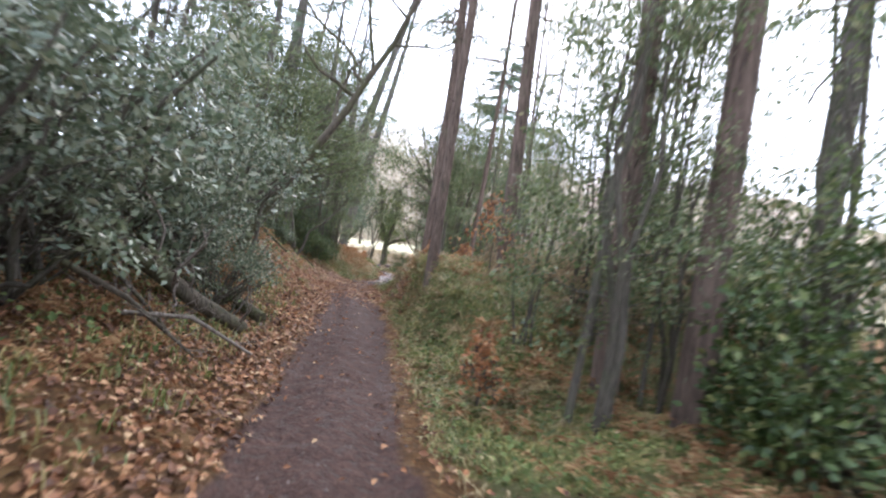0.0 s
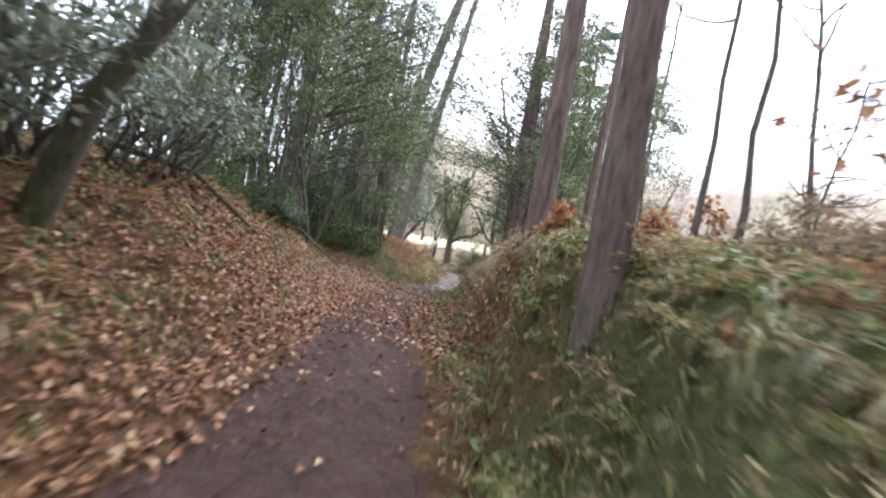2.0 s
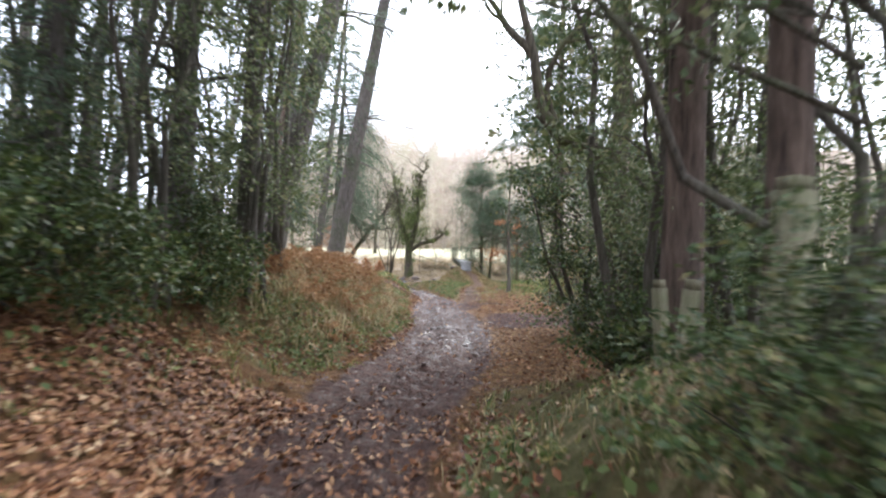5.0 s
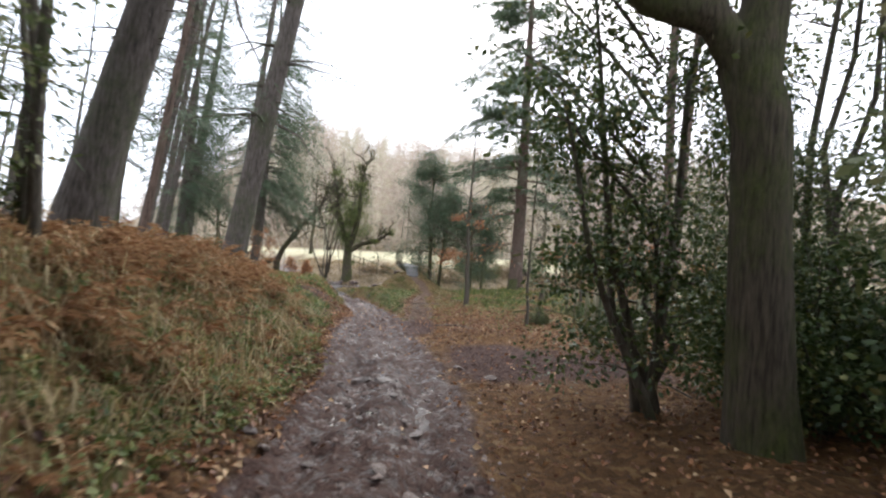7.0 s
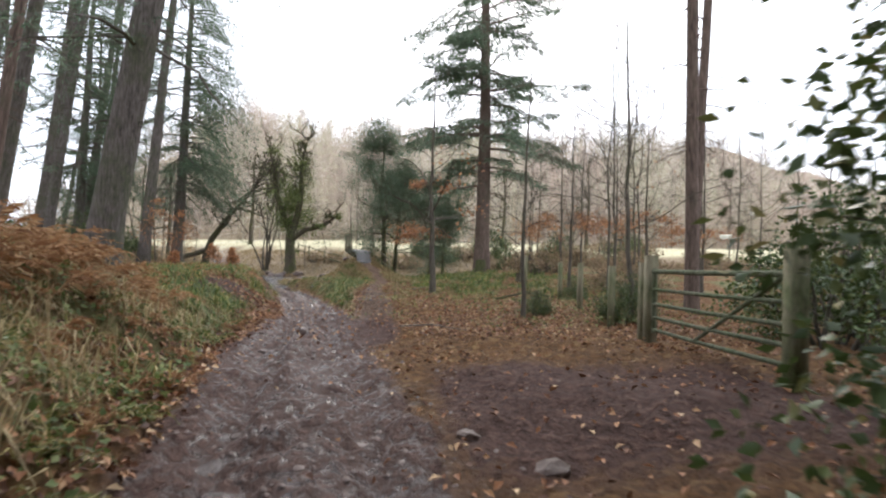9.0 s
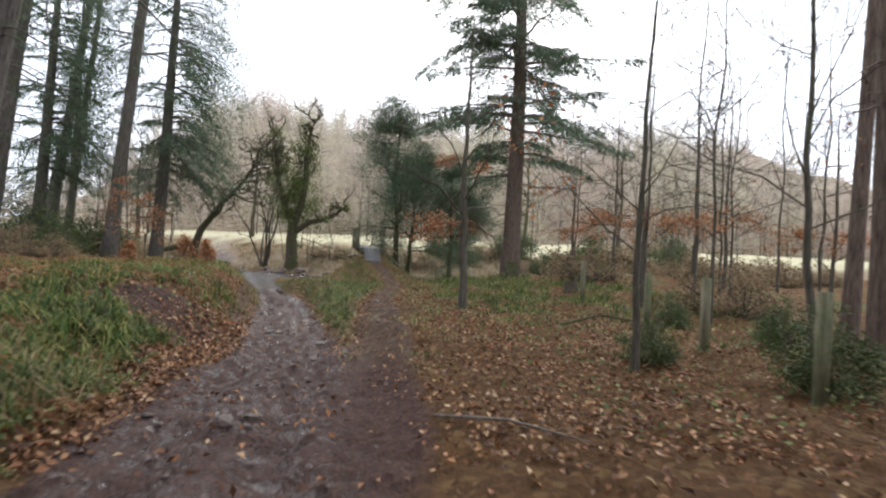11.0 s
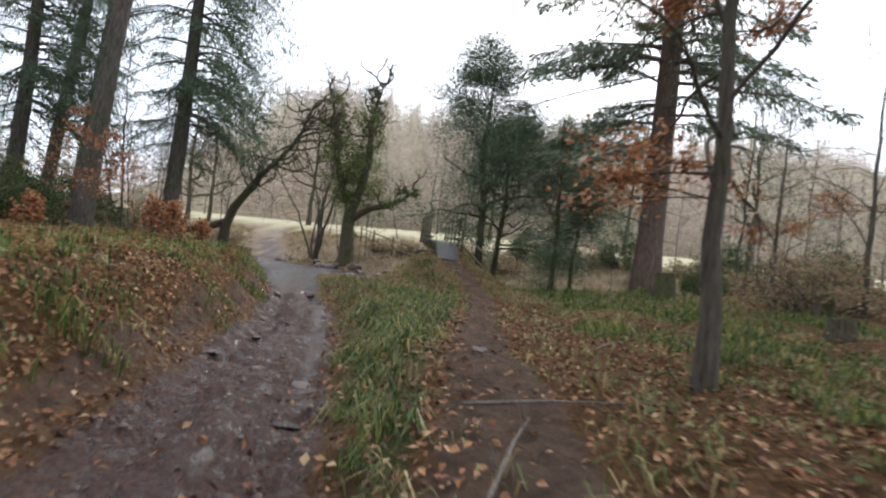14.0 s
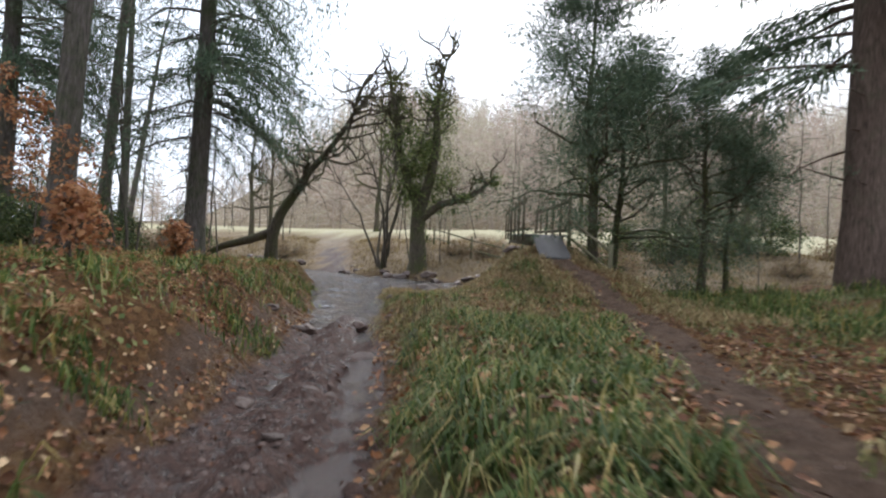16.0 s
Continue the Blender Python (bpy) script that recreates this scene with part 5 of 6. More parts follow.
fallen_leaves("leaf_litter", "russet and brown fallen leaves under the trees", 101, 60000, -24, 46, -5.5, 6.5, litter_chance)
fallen_leaves("leaf_litter", "russet and brown fallen leaves under the trees", 102, 42000, -8, 3, -4.2, -0.55, litter_chance, (0.045, 0.09))
fallen_leaves("leaf_litter", "russet and brown fallen leaves under the trees", 103, 28000, 17, 34, 1.2, 9, litter_chance, (0.04, 0.075))
fallen_leaves("leaf_litter", "russet and brown fallen leaves under the trees", 105, 34000, -24, -7, -5.5, -0.5, litter_chance, (0.045, 0.09))
fallen_leaves("leaf_litter", "russet and brown fallen leaves under the trees", 106, 52000, 17, 43, -5.5, -0.7, lambda x, y, u: litter_chance(x, y, u) * (0.95 + 0.6 * sines(x, y, 1.7, 91)), (0.04, 0.08))
fallen_leaves("leaf_litter", "russet and brown fallen leaves under the trees", 107, 9000, -8, 3, -1.2, 1.4, litter_chance, (0.045, 0.085))
fallen_leaves("leaf_litter", "russet leaves lying on the broken earth bank", 109, 11000, -10, -1, 0.8, 4.2, lambda x, y, u: 0.35 + 0.6 * (sines(x, y, 1.4, 94) > -0.1), (0.05, 0.1), 0.02)
fallen_leaves("leaf_litter", "brown leaves caught in the woodrush", 108, 7000, 21, 42, 0.6, 4.2, lambda x, y, u: 0.8 * (x < np.interp(y, FOOT[:, 0], FOOT[:, 1]) - 0.2) * (height(x, y) > -1.3), (0.05, 0.09), 0.08)
fallen_leaves("leaf_litter", "russet and brown fallen leaves under the trees", 104, 12000, 6, 24, -3.4, -0.8, lambda x, y, u: (height(x, y) > -1.3) * np.exp(-((u + 1.2) / 0.5) ** 2), (0.05, 0.1))


def blades(name, label, mat, seed, tufts, per, size, y0, y1, u0, u1, keep, width=0.007, spread=0.08, flop=1.1, least=0.15):
    """Tufts of grass: bent blades of two faces each."""
    rng = np.random.default_rng(seed)
    x, y, u = scatter(rng, tufts, y0, y1, u0, u1)
    k = rng.uniform(0, 1, tufts) < keep(x, y, u)
    x, y = x[k], y[k]
    n = len(x) * per
    big = np.repeat(rng.uniform(0.55, 1.25, len(x)), per)
    x, y = np.repeat(x, per) + rng.normal(0, spread, n), np.repeat(y, per) + rng.normal(0, spread, n)
    L = rng.uniform(*size, n) * big
    a = rng.uniform(0, 6.283, n)
    d = np.stack([np.cos(a), np.sin(a), np.zeros(n)], 1)
    out = rng.uniform(least, flop, n)[:, None]
    P0 = np.stack([x, y, height(x, y) - 0.02], 1)
    P1 = P0 + L[:, None] * (d * out * 0.35 + np.array([0, 0, 0.55]))
    P2 = P0 + L[:, None] * (d * out + np.array([0, 0, 1]) * (0.95 - 0.75 * out ** 1.5))
    w = np.stack([-d[:, 1], d[:, 0], np.zeros(n)], 1) * (width * rng.uniform(0.6, 1.4, n))[:, None]
    v = np.stack([P0 - w * 0.6, P0 + w * 0.6, P1 + w, P1 - w, P2 + w * 0.12, P2 - w * 0.12], 1).reshape(-1, 3)
    i = np.arange(n)[:, None] * 6
    s = Shape()
    s.add(v, np.concatenate([i + np.array([0, 1, 2, 3]), i + np.array([3, 2, 4, 5])]))
    return tagged(new(name, s.mesh(name, M[mat])), label, "grass", kind="stuff")


def grassy(x, y, u):
    m = masks(x, y)
    return m["grass"] ** 1.3 * (1 - m["mud"]) * (height(x, y) > -1.33)


blades("verge_grass", "rough green and straw-coloured grass on the track verge", "grass", 111, 2300, 12, (0.07, 0.2), -24, 4, 0.62, 4.2, lambda x, y, u: grassy(x, y, u) * (1 - 0.75 * ease(1.5, 2.6, u)))
blades("verge_grass", "rough green and straw-coloured grass on the track verge", "straw", 112, 900, 8, (0.1, 0.24), -24, 4, 0.72, 5.0, grassy, flop=1.1)
blades("verge_grass", "rough grass along the foot of the bank", "grass", 113, 2600, 10, (0.1, 0.28), -23, 4, -3.2, -0.75, grassy)
blades("bank_grass", "green herbs and rough grass on the wooded bank", "grass", 114, 2800, 13, (0.12, 0.32), 4, 46, -5.0, -0.9, grassy)
blades("verge_grass", "short mossy grass on the steep verge", "grass", 130, 4200, 12, (0.05, 0.15), -19, -8.5, 0.85, 3.6, lambda x, y, u: 0.55 + 0.8 * sines(x, y, 0.9, 84), 0.005, 0.07, 1.3, 0.3)


def island(x, y, u):
    return grassy(x, y, u) * (x < np.interp(y, FOOT[:, 0], FOOT[:, 1]) - 0.3)


blades("woodrush", "lush green woodrush clumps between track and footpath", "lush", 115, 1900, 48, (0.17, 0.4), 20.5, 45, 0.8, 4.5, lambda x, y, u: island(x, y, u) * np.interp(y, [20, 22, 34, 36, 37.5, 40.5, 42.5], [0.7, 1.2, 1, 0.05, 0.7, 0.6, 0.0]) * (0.6 + 1.9 * sines(x, y, 0.9, 81)), 0.006, 0.075, 1.45, 0.4)
blades("bank_grass", "short withered grass between track and footpath", "far_bank", 121, 3200, 11, (0.08, 0.2), 20.5, 45, 0.5, 4.5, lambda x, y, u: island(x, y, u) * np.interp(y, [21, 23, 33, 36], [0.5, 0.15, 0.15, 1]), 0.007, 0.09, 1.2)
blades("withered_grass", "withered straw-coloured grass between track and footpath", "far_bank", 122, 2600, 10, (0.1, 0.26), 22, 45, 0.5, 4.5, lambda x, y, u: island(x, y, u) * np.interp(y, [21, 23, 33, 36], [0.5, 0.15, 0.15, 1]), 0.006, 0.09, 1.25)
blades("woodrush", "green woodrush clumps on the stream bank", "lush", 116, 2600, 14, (0.18, 0.36), 24, 46, -4.5, -0.75, lambda x, y, u: 0.5 * (sines(x, y, 1.6, 71) > 0.12), 0.008, 0.09, 1.25)
blades("woodrush", "green woodrush patches among the fallen leaves", "lush", 117, 5200, 16, (0.15, 0.36), 23, 45, 2.2, 12, lambda x, y, u: grassy(x, y, u) * (x > np.interp(y, FOOT[:, 0], FOOT[:, 1]) + 0.8), 0.008, 0.09, 1.2)
blades("bank_grass", "sparse yellowing grass among the leaves beside the footpath", "grass", 137, 1100, 10, (0.1, 0.26), 22, 43, 2.4, 10, lambda x, y, u: 0.8 * (sines(x, y, 2.1, 88) > -0.1) * (x > np.interp(y, FOOT[:, 0], FOOT[:, 1]) + 0.5), 0.006, 0.1, 1.35, 0.4)
blades("bank_grass", "yellowing grass around the woodrush clumps", "grass", 127, 700, 12, (0.12, 0.32), 21, 37, 0.5, 4.2, island, 0.006, 0.1, 1.35, 0.4)


def path_side(x, y, u):
    d = x - np.interp(y, FOOT[:, 0], FOOT[:, 1])
    return (((d < -0.38) & (u > 0.7)) | ((d > 0.4) & (d < 2.4))) * 0.9 * ((y - stream_y(x)) < -3.2)


blades("withered_grass", "short pale withered grass on the slope below the bridge", "far_bank", 125, 4200, 10, (0.09, 0.24), 35.5, 45, 0.7, 8.0, path_side, 0.006, 0.1, 1.3, 0.3)
blades("bank_grass", "short green grass on the slope below the bridge", "grass", 126, 900, 10, (0.08, 0.2), 35.5, 45, 0.7, 8.0, path_side, 0.006, 0.1, 1.3, 0.3)
blades("woodrush", "green tufts on the muddy slope beside the track", "lush", 124, 700, 16, (0.16, 0.36), 20, 27, -6.0, -2.2, lambda x, y, u: (sines(x, y, 1.9, 72) > 0.0) * 0.9, 0.008, 0.09, 1.3, 0.4)
blades("woodrush", "lush green woodrush on the end of the bank", "lush", 129, 260, 40, (0.2, 0.46), 16.8, 21.0, -3.6, -1.35, lambda x, y, u: 0.5 + 0.9 * sines(x, y, 1.3, 83), 0.0075, 0.08, 1.35, 0.4)
blades("withered_grass", "short yellowing grass along the footpath", "grass", 118, 900, 9, (0.08, 0.2), 20, 45, 0.75, 5.5, lambda x, y, u: np.exp(-((np.abs(x - np.interp(y, FOOT[:, 0], FOOT[:, 1])) - 0.7) / 0.35) ** 2) * 0.8, flop=1.1)
blades("withered_grass", "withered straw-coloured grass on the far stream bank", "far_bank", 119, 9000, 8, (0.1, 0.3), 46, 72, -14, 26, lambda x, y, u: ((y - stream_y(x)) > 3.4) * ((y - stream_y(x)) < 12.2) * (np.abs(u) > 1.3) * 0.9, 0.016, 0.15)
blades("hanging_roots", "dry roots and grass hanging over the earth bank", "thicket", 120, 750, 12, (0.16, 0.42), -10, 0.5, 1.75, 2.5, lambda x, y, u: 0.8 + 0 * x, 0.004, 0.12, 1.5, 0.7)
blades("verge_grass", "green moss and grass on top of the earth bank", "grass", 128, 1500, 12, (0.07, 0.2), -10, 1, 2.0, 4.4, lambda x, y, u: 0.75 + 0 * x, 0.005, 0.1, 1.2)


def ferns(name, label, mat, seed, n, y0, y1, u0, u1, keep, size=(0.45, 0.9), pairs=18):
    """Arching fronds with paired leaflets."""
    rng = np.random.default_rng(seed)
    x, y, u = scatter(rng, n, y0, y1, u0, u1)
    k = rng.uniform(0, 1, n) < keep(x, y, u)
    s = Shape()
    P, D, L, A = [], [], [], []
    for px, py in zip(x[k], y[k]):
        z = hz(px, py)
        for _ in range(rng.integers(3, 7)):
            a, ln = rng.uniform(0, 6.283), rng.uniform(*size)
            d = np.array([np.cos(a), np.sin(a), 0])
            q = np.linspace(0, 1, 6)[:, None]
            pts = np.array([px, py, z]) + d * ln * q * rng.uniform(0.5, 1) + np.array([0, 0, 1]) * ln * (rng.uniform(0.7, 1.1) * q - rng.uniform(0.5, 1.0) * q ** 2.2)
            s.tube(pts, np.linspace(0.006, 0.002, 6), 3)
            qq = np.repeat(np.linspace(0.2, 1, pairs), 2)
            c = np.stack([np.interp(qq * 5, np.arange(6), pts[:, m]) for m in range(3)], 1)
            sg = np.tile([1, -1], pairs)[:, None]
            sd = np.array([-d[1], d[0], 0]) * sg
            P.append(c)
            D.append(unit(sd + d * 0.5 + rng.normal(0, 0.38, (len(qq), 3)) + (0, 0, -0.25)))
            L.append(ln * 0.21 * (1.1 - qq) * rng.uniform(0.7, 1.2, len(qq)) + 0.02)
    P, D, L = np.concatenate(P), np.concatenate(D), np.concatenate(L)
    s.leaves(P, D, across_of(rng, D), L, L * 0.26)
    return tagged(new(name, s.mesh(name, M[mat])), label, "bracken", kind="stuff")


ferns("bracken", "rust-coloured dead bracken on top of the bank", "bracken", 131, 620, 6.5, 18, -5.6, -1.8, lambda x, y, u: np.exp(-((u + 3.6) / 1.2) ** 2) + 0 * x, (0.5, 1.1))
blades("withered_grass", "pale withered grass among the bracken on the bank", "straw", 123, 1500, 9, (0.25, 0.6), 5, 19, -5.0, -1.3, lambda x, y, u: 0.7 + 0 * x, 0.006, 0.1, 1.2)
ferns("bracken", "rust-coloured dead bracken on top of the bank", "bracken", 132, 120, 4, 18, -2.6, -1.0, lambda x, y, u: 0.6 + 0 * x, (0.25, 0.5))
ferns("bracken", "dead bracken and copper leaves beside the track", "bracken", 133, 900, -23, -1, 1.3, 6.0, lambda x, y, u: 0.9 * ease(1.2, 2.2, u) * (1 - masks(x, y)["earth"]), (0.25, 0.6), 9)
ferns("green_fern", "small green ferns on the damp bank", "grass", 134, 300, 4, 20, -3.4, -1.0, lambda x, y, u: 0.8 + 0 * x, (0.2, 0.42), 11)
ferns("green_fern", "yellow-green ferns on the verge of the track", "grass", 138, 420, -17.5, -9, 0.85, 3.2, lambda x, y, u: 0.85 + 0 * x, (0.16, 0.36), 10)
ferns("bracken", "withered low bracken on the verge of the track", "straw", 139, 260, -17.5, -9, 0.85, 3.4, lambda x, y, u: 0.85 + 0 * x, (0.18, 0.4), 10)
ferns("green_fern", "small green ferns on the earth bank", "grass", 137, 130, -10, 1, 1.3, 2.6, lambda x, y, u: 0.8 + 0 * x, (0.18, 0.38), 10)
ferns("bracken", "dead bracken on the bank under the trees", "bracken", 135, 420, 23, 46, -6, -1.6, lambda x, y, u: 0.8 + 0 * x, (0.25, 0.55), 9)


def ground_ivy(seed, n, y0, y1, u0, u1, keep, size=0.06, mat="ivy_leaf"):
    rng = np.random.default_rng(seed)
    x, y, u = scatter(rng, n, y0, y1, u0, u1)
    k = rng.uniform(0, 1, n) < keep(x, y, u)
    x, y = x[k], y[k]
    P = np.stack([x, y, height(x, y) + rng.uniform(0.01, 0.2, len(x))], 1)
    D = unit(random_dirs(rng, len(x)) * (1, 1, 0.4))
    s = Shape()
    nor = unit(slope_of(x, y) + rng.normal(0, 0.45, (len(x), 3)))
    s.leaves(P, unit(np.cross(nor, D)), nor * 0 + unit(np.cross(nor, np.cross(nor, D))), size * rng.uniform(0.6, 1.4, len(x)), size * 0.9 * rng.uniform(0.6, 1.2, len(x)), 0.15)
    return tagged(new("bramble_cover", s.mesh("bramble_cover", M[mat])), "low green bramble and ivy leaves on the bank", "undergrowth", kind="stuff")


patch = lambda x, y: 0.5 + 0.9 * sines(x, y, 1.1, 55)
ground_ivy(145, 9000, -19, 3, -6.5, -1.6, lambda x, y, u: patch(x, y) * 1.1, 0.07)
ferns("bracken", "dead bracken and bramble stems under the rhododendrons", "bracken", 136, 240, -19, 3, -6.0, -1.7, lambda x, y, u: 0.8 + 0 * x, (0.25, 0.6))
ground_ivy(146, 11000, -20, 2, 0.9, 3.6, lambda x, y, u: patch(x, y) * (1 - 0.95 * masks(x, y)["earth"]), 0.06)
ground_ivy(141, 16000, 4, 19, -4.2, -1.0, lambda x, y, u: patch(x, y))
ground_ivy(142, 7000, 22, 44, -5.0, -1.1, lambda x, y, u: patch(x, y) * 0.8)
ground_ivy(143, 6000, -16, -2, 1.0, 4.0, lambda x, y, u: patch(x, y) * (1 - 0.95 * masks(x, y)["earth"]), 0.05)
ground_ivy(144, 14000, 16, 44, 1.8, 10, lambda x, y, u: patch(x, y) * ease(2, 4, u) * (x > np.interp(y, FOOT[:, 0], FOOT[:, 1]) + 0.7) * (y > 16.5 + 0.3 * x))


# ---- stones in the track and ford ----
def stone_meshes():
    out = []
    for i in range(6):
        rng = np.random.default_rng(150 + i)
        bm = bmesh.new()
        bmesh.ops.create_icosphere(bm, subdivisions=2, radius=1)
        off = rng.uniform(-9, 9, 3)
        for v in bm.verts:
            k = noise.noise(v.co * 1.3 + Vector(off)) * 0.45 + noise.noise(v.co * 3 + Vector(off)) * 0.12
            v.co *= 1 + k
            v.co.z *= 0.55
        me = bpy.data.meshes.new("stone")
        bm.to_mesh(me)
        bm.free()
        me.materials.append(M["stone"])
        out.append(me)
    return out


STONES = stone_meshes()
srng = np.random.default_rng(151)


def stone(x, y, r, label, group, sink=0.35):
    ob = tagged(new("stone", STONES[int(srng.integers(0, 6))]), label, "stone", group)
    ob.location = (x, y, hz(x, y) + r * (0.5 - sink) * 0.55)
    ob.rotation_euler = (srng.normal(0, 0.2), srng.normal(0, 0.2), srng.uniform(0, 6.28))
    ob.scale = (r, r * srng.uniform(0.6, 1.1), r * srng.uniform(0.6, 1.1))
    return ob


for i in range(70):
    y = srng.uniform(4, 33)
    x = track_x(y) + srng.normal(0, 0.55)
    stone(x, y, srng.uniform(0.02, 0.075), "small wet stone bedded in the muddy track", "stones in the track", 0.6)
for i in range(50):
    y = srng.uniform(7, 34)
    x = track_x(y) + srng.normal(0.05, 0.5)
    flat = stone(x, y, srng.uniform(0.04, 0.13), "flat muddy stone lying in the churned track", "stones in the track", 0.8)
    flat.scale[2] *= 0.55
for i in range(80):
    x = srng.uniform(-16, 3)
    y = stream_y(x) + srng.choice([-1, 1]) * srng.uniform(2.8, 4.0)
    if abs(x - track_x(y)) < 1.3:
        continue
    stone(x, y, srng.uniform(0.12, 0.4), "rounded dark stone at the edge of the stream", "stones by the stream", 0.3)
for i in range(40):
    y = srng.uniform(33, 58)
    x = track_x(y) + srng.choice([-1, 1]) * srng.uniform(0.3, 1.3)
    stone(x, y, srng.uniform(0.08, 0.2), "wet stone in the shallow ford", "stones in the ford", 0.2)
for x, y, r in ((1.3, 11.8, 0.13), (0.9, 12.4, 0.1), (-0.4, 11.3, 0.14), (2.6, 30, 0.12), (-0.39, 27.5, 0.1)):
    stone(x, y, r, "flat stone half sunk in the mud", "stones in the track", 0.6)


def pebbles(seed, n, y0, y1, spread, size, label):
    """Clods and pebbles pressed into the mud."""
    rng = np.random.default_rng(seed)
    y = rng.uniform(y0, y1, n)
    x = track_x(y) + rng.normal(0, spread, n)
    ok = height(x, y) > -1.35
    x, y = x[ok], y[ok]
    n = len(x)
    r = rng.uniform(*size, n) * rng.uniform(0.5, 1.2, n)
    base = np.array([(1, 0, 0), (0.3, 0.95, 0), (-0.8, 0.6, 0), (-0.8, -0.6, 0), (0.3, -0.95, 0), (0, 0, 0.75), (0.1, 0.1, -0.6)])
    k = len(base)
    v = base[None] * rng.uniform(0.7, 1.3, (n, k, 1)) * r[:, None, None]
    a = rng.uniform(0, 6.28, n)
    ca, sa = np.cos(a)[:, None], np.sin(a)[:, None]
    v = np.stack([v[..., 0] * ca - v[..., 1] * sa, v[..., 0] * sa + v[..., 1] * ca, v[..., 2]], -1)
    v = v + np.stack([x, y, height(x, y)], 1)[:, None]
    f = np.array([(i, (i + 1) % 5, 5) for i in range(5)])
    s = Shape()
    s.add(v.reshape(-1, 3), (np.arange(n)[:, None, None] * k + f[None]).reshape(-1, 3))
    return tagged(new("track_pebbles", s.mesh("track_pebbles", M["clod"])), label, "pebbles", kind="stuff")


pebbles(155, 4200, 2, 40, 0.6, (0.008, 0.034), "small wet pebbles and clods pressed into the mud")
pebbles(156, 700, -24, 3, 0.5, (0.008, 0.022), "small pebbles and clods on the earth track")

# ---- fallen wood ----
def log(name, label, pts, radii, stubs=0, seed=0, mat="bark_oak"):
    rng = np.random.default_rng(seed)
    t = tagged(new(name), label, "log")
    s, tips = Shape(), []
    pts = np.array([(x, y, hz(x, y) + z) for x, y, z in pts])
    s.tube(pts, radii, 10)
    for e, r, w in ((pts[0], radii[0], pts[0] - pts[1]), (pts[-1], radii[-1], pts[-1] - pts[-2])):
        s.tube([e, e + unit(w) * 0.02], [r, 0.01], 10)
    part("trunk", s, M[mat], t, smooth=True)
    if stubs:
        b = Shape()
        for _ in range(stubs):
            q = rng.uniform(0.1, 1) * (len(pts) - 1)
            c = np.array([np.interp(q, np.arange(len(pts)), pts[:, m]) for m in range(3)])
            limbs(rng, b, c, random_dirs(rng, 1)[0] + (0, 0, 0.5), rng.uniform(3, 9) * max(radii), 0.2 * max(radii), 1, tips, wiggle=0.3)
        stuff(part("branchwork", b, M["twig_grey"], t, "broken grey branches"))
    return t


log("fallen_log", "fallen dark trunk with broken branches beside the track", [(0.0, -16.6, 0.75), (0.7, -16.3, 0.55), (1.4, -16.0, 0.3), (2.0, -15.8, 0.12)], [0.12, 0.12, 0.1, 0.08], 12, 161)
for k, (x, y, dx, dy) in enumerate(((1.1, -18.0, 1.1, 0.5), (0.5, -16.9, 1.3, -0.3), (0.2, -15.4, 1.3, 0.6))):
    log("dead_branch", "dead grey branch caught in the undergrowth", [(x, y, 0.55), (x + 0.5 * dx, y + 0.5 * dy, 0.4), (x + dx, y + dy, 0.1)], [0.035, 0.026, 0.012], 9, 200 + k)
log("fallen_log", "sawn mossy log lying on the leaf litter", [(0.7, -14.2, 0.06), (1.3, -14.5, 0.06), (1.8, -14.7, 0.06)], [0.09, 0.1, 0.09], 0, 162)
log("dead_branch", "dead grey branch caught in the undergrowth", [(1.4, -17.4, 0.15), (1.9, -17.0, 0.25), (2.5, -16.8, 0.1)], [0.03, 0.025, 0.015], 5, 163, "twig_grey")
log("dead_branch", "dead branch lying on the leafy bank", [(-2.6, -7.6, 0.25), (-1.6, -7.0, 0.2), (-0.9, -6.2, 0.08)], [0.05, 0.045, 0.02], 6, 164)
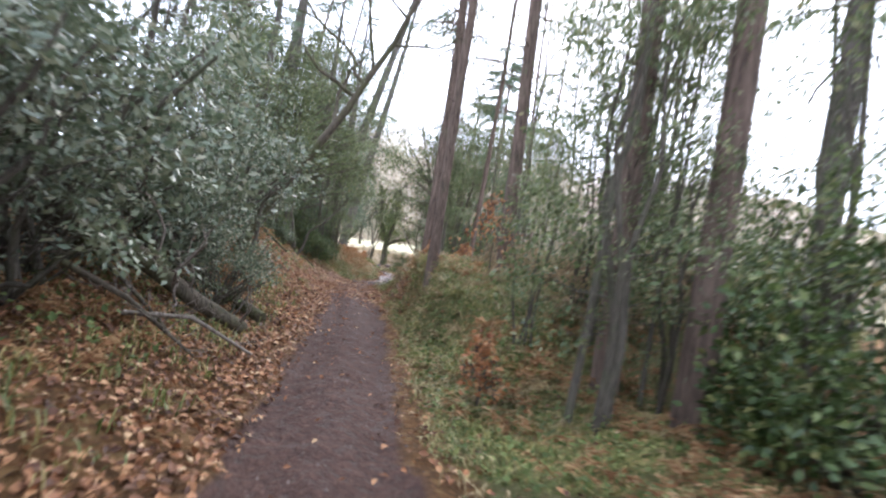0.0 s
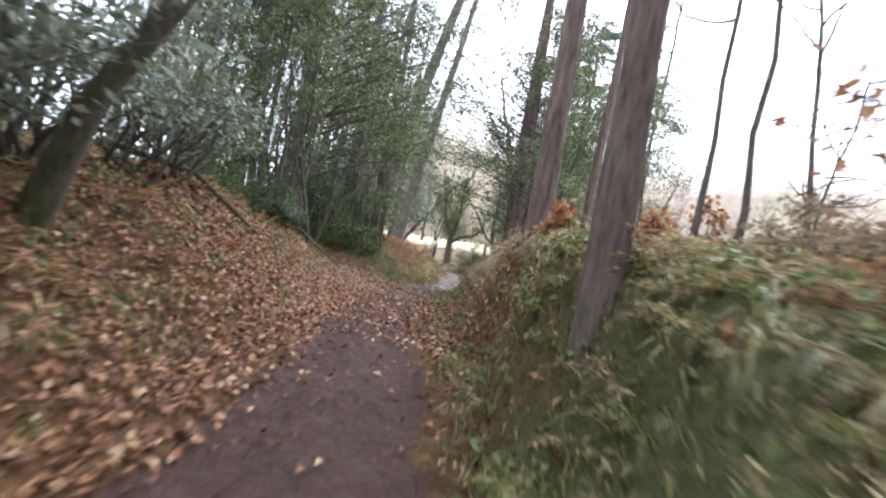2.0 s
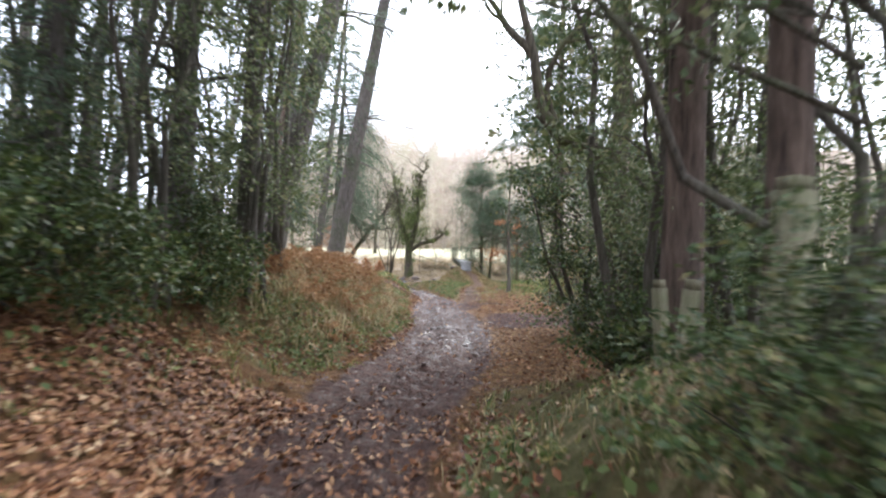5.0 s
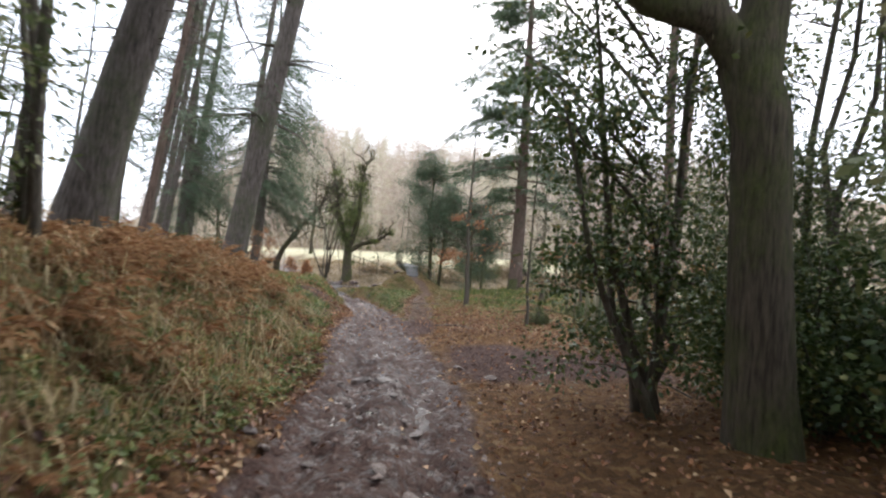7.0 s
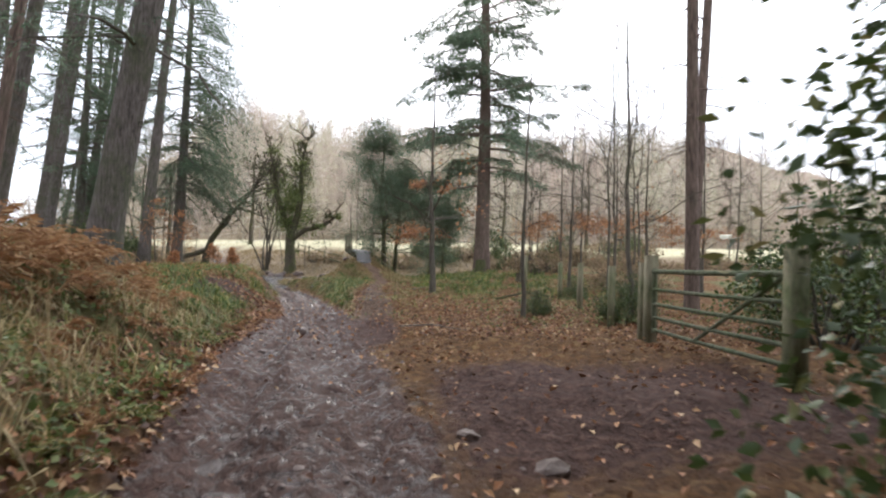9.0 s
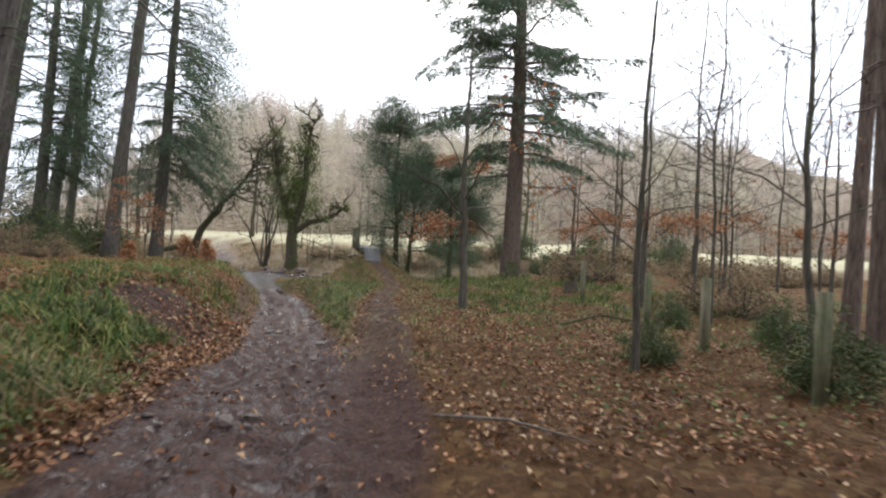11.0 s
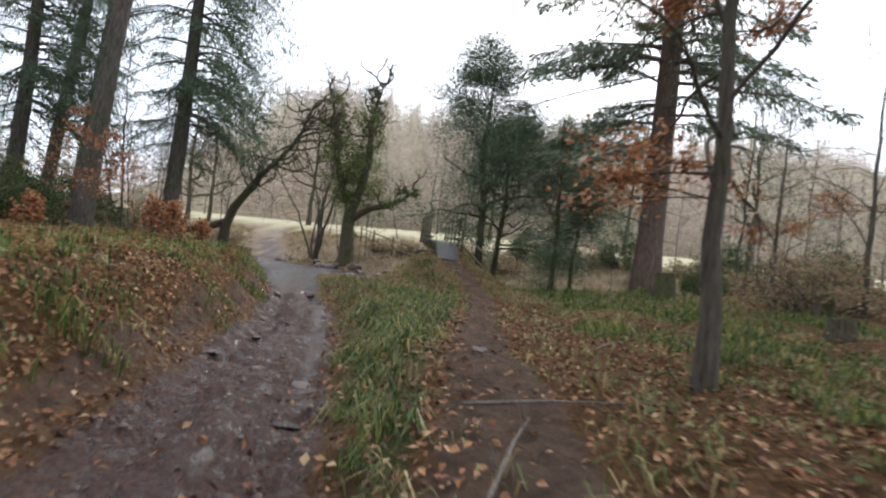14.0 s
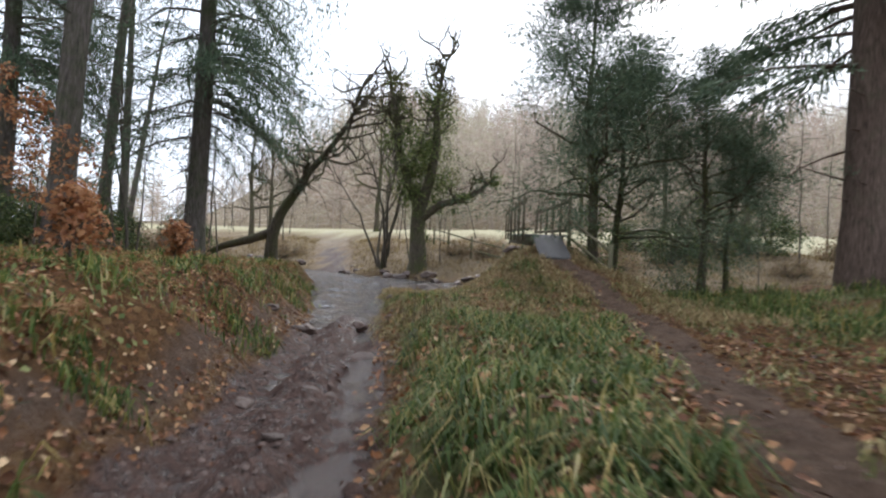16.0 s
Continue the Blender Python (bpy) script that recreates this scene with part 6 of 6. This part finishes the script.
log("dead_branch", "dead branch lying on the leafy bank", [(-3.4, -1.6, 0.2), (-2.4, -1.2, 0.3), (-1.5, -1.0, 0.3)], [0.04, 0.035, 0.02], 4, 165)
log("dead_branch", "thin fallen branch on the forest floor", [(3.2, 24.0, 0.1), (4.2, 24.8, 0.2), (5.2, 25.2, 0.1)], [0.03, 0.025, 0.015], 4, 166)
for x, y, r, h in ((4.9, 38.0, 0.28, 0.75), (5.6, 31.5, 0.22, 0.35), (6.8, 34.0, 0.2, 0.5)):
    log("tree_stump", "mossy old tree stump among the saplings", [(x, y, -0.2), (x + 0.02, y, h * 0.6), (x, y + 0.02, h)], [r * 1.3, r, r * 0.95], 0, 167)
for i in range(26):
    y = srng.uniform(-20, 44)
    x = track_x(y) + srng.choice([-1, 1]) * srng.uniform(1.6, 5.5)
    a = srng.uniform(0, 6.28)
    l = srng.uniform(0.25, 0.7)
    log("dead_branch", "small dead stick on the forest floor", [(x - l * np.cos(a), y - l * np.sin(a), 0.05), (x, y, 0.08), (x + l * np.cos(a), y + l * np.sin(a), 0.05)], [0.014, 0.012, 0.006], 2, 170 + i, "twig_grey")

# ---- broken fence on the bank ----
def lone_post(x, y, h, w, tilt, label):
    t = tagged(new("fence_post"), label, "post", "old fence posts")
    s = Shape()
    s.box((0, 0, h / 2 - 0.2), (w, w, h + 0.4))
    s.box((0, 0, h + 0.03), (w * 0.8, w * 0.8, 0.06))
    t2 = part("post", s, M["wood_grey"], t)
    t.location, t.rotation_euler = (x, y, hz(x, y)), (tilt, tilt * 0.6, 0.4)
    return t


for x, y, h, w, tl in ((2.25, 0.3, 0.9, 0.13, 0.02), (3.2, 0.5, 0.85, 0.11, -0.05), (2.1, 1.2, 0.6, 0.08, 0.08), (2.2, 1.9, 0.6, 0.08, -0.06)):
    lone_post(x, y, h, w, tl, "weathered fence post standing on the grassy bank")
fallen_rail = tagged(new("fence_rail"), "broken timber rail slumped beside the fence posts", "rail")
s = Shape()
s.tube([(2.4, 0.3, hz(2.4, 0.3) + 0.4), (2.85, 0.2, hz(2.85, 0.2) + 0.05)], [0.06, 0.055], 6)
part("timber", s, M["wood_grey"], fallen_rail)
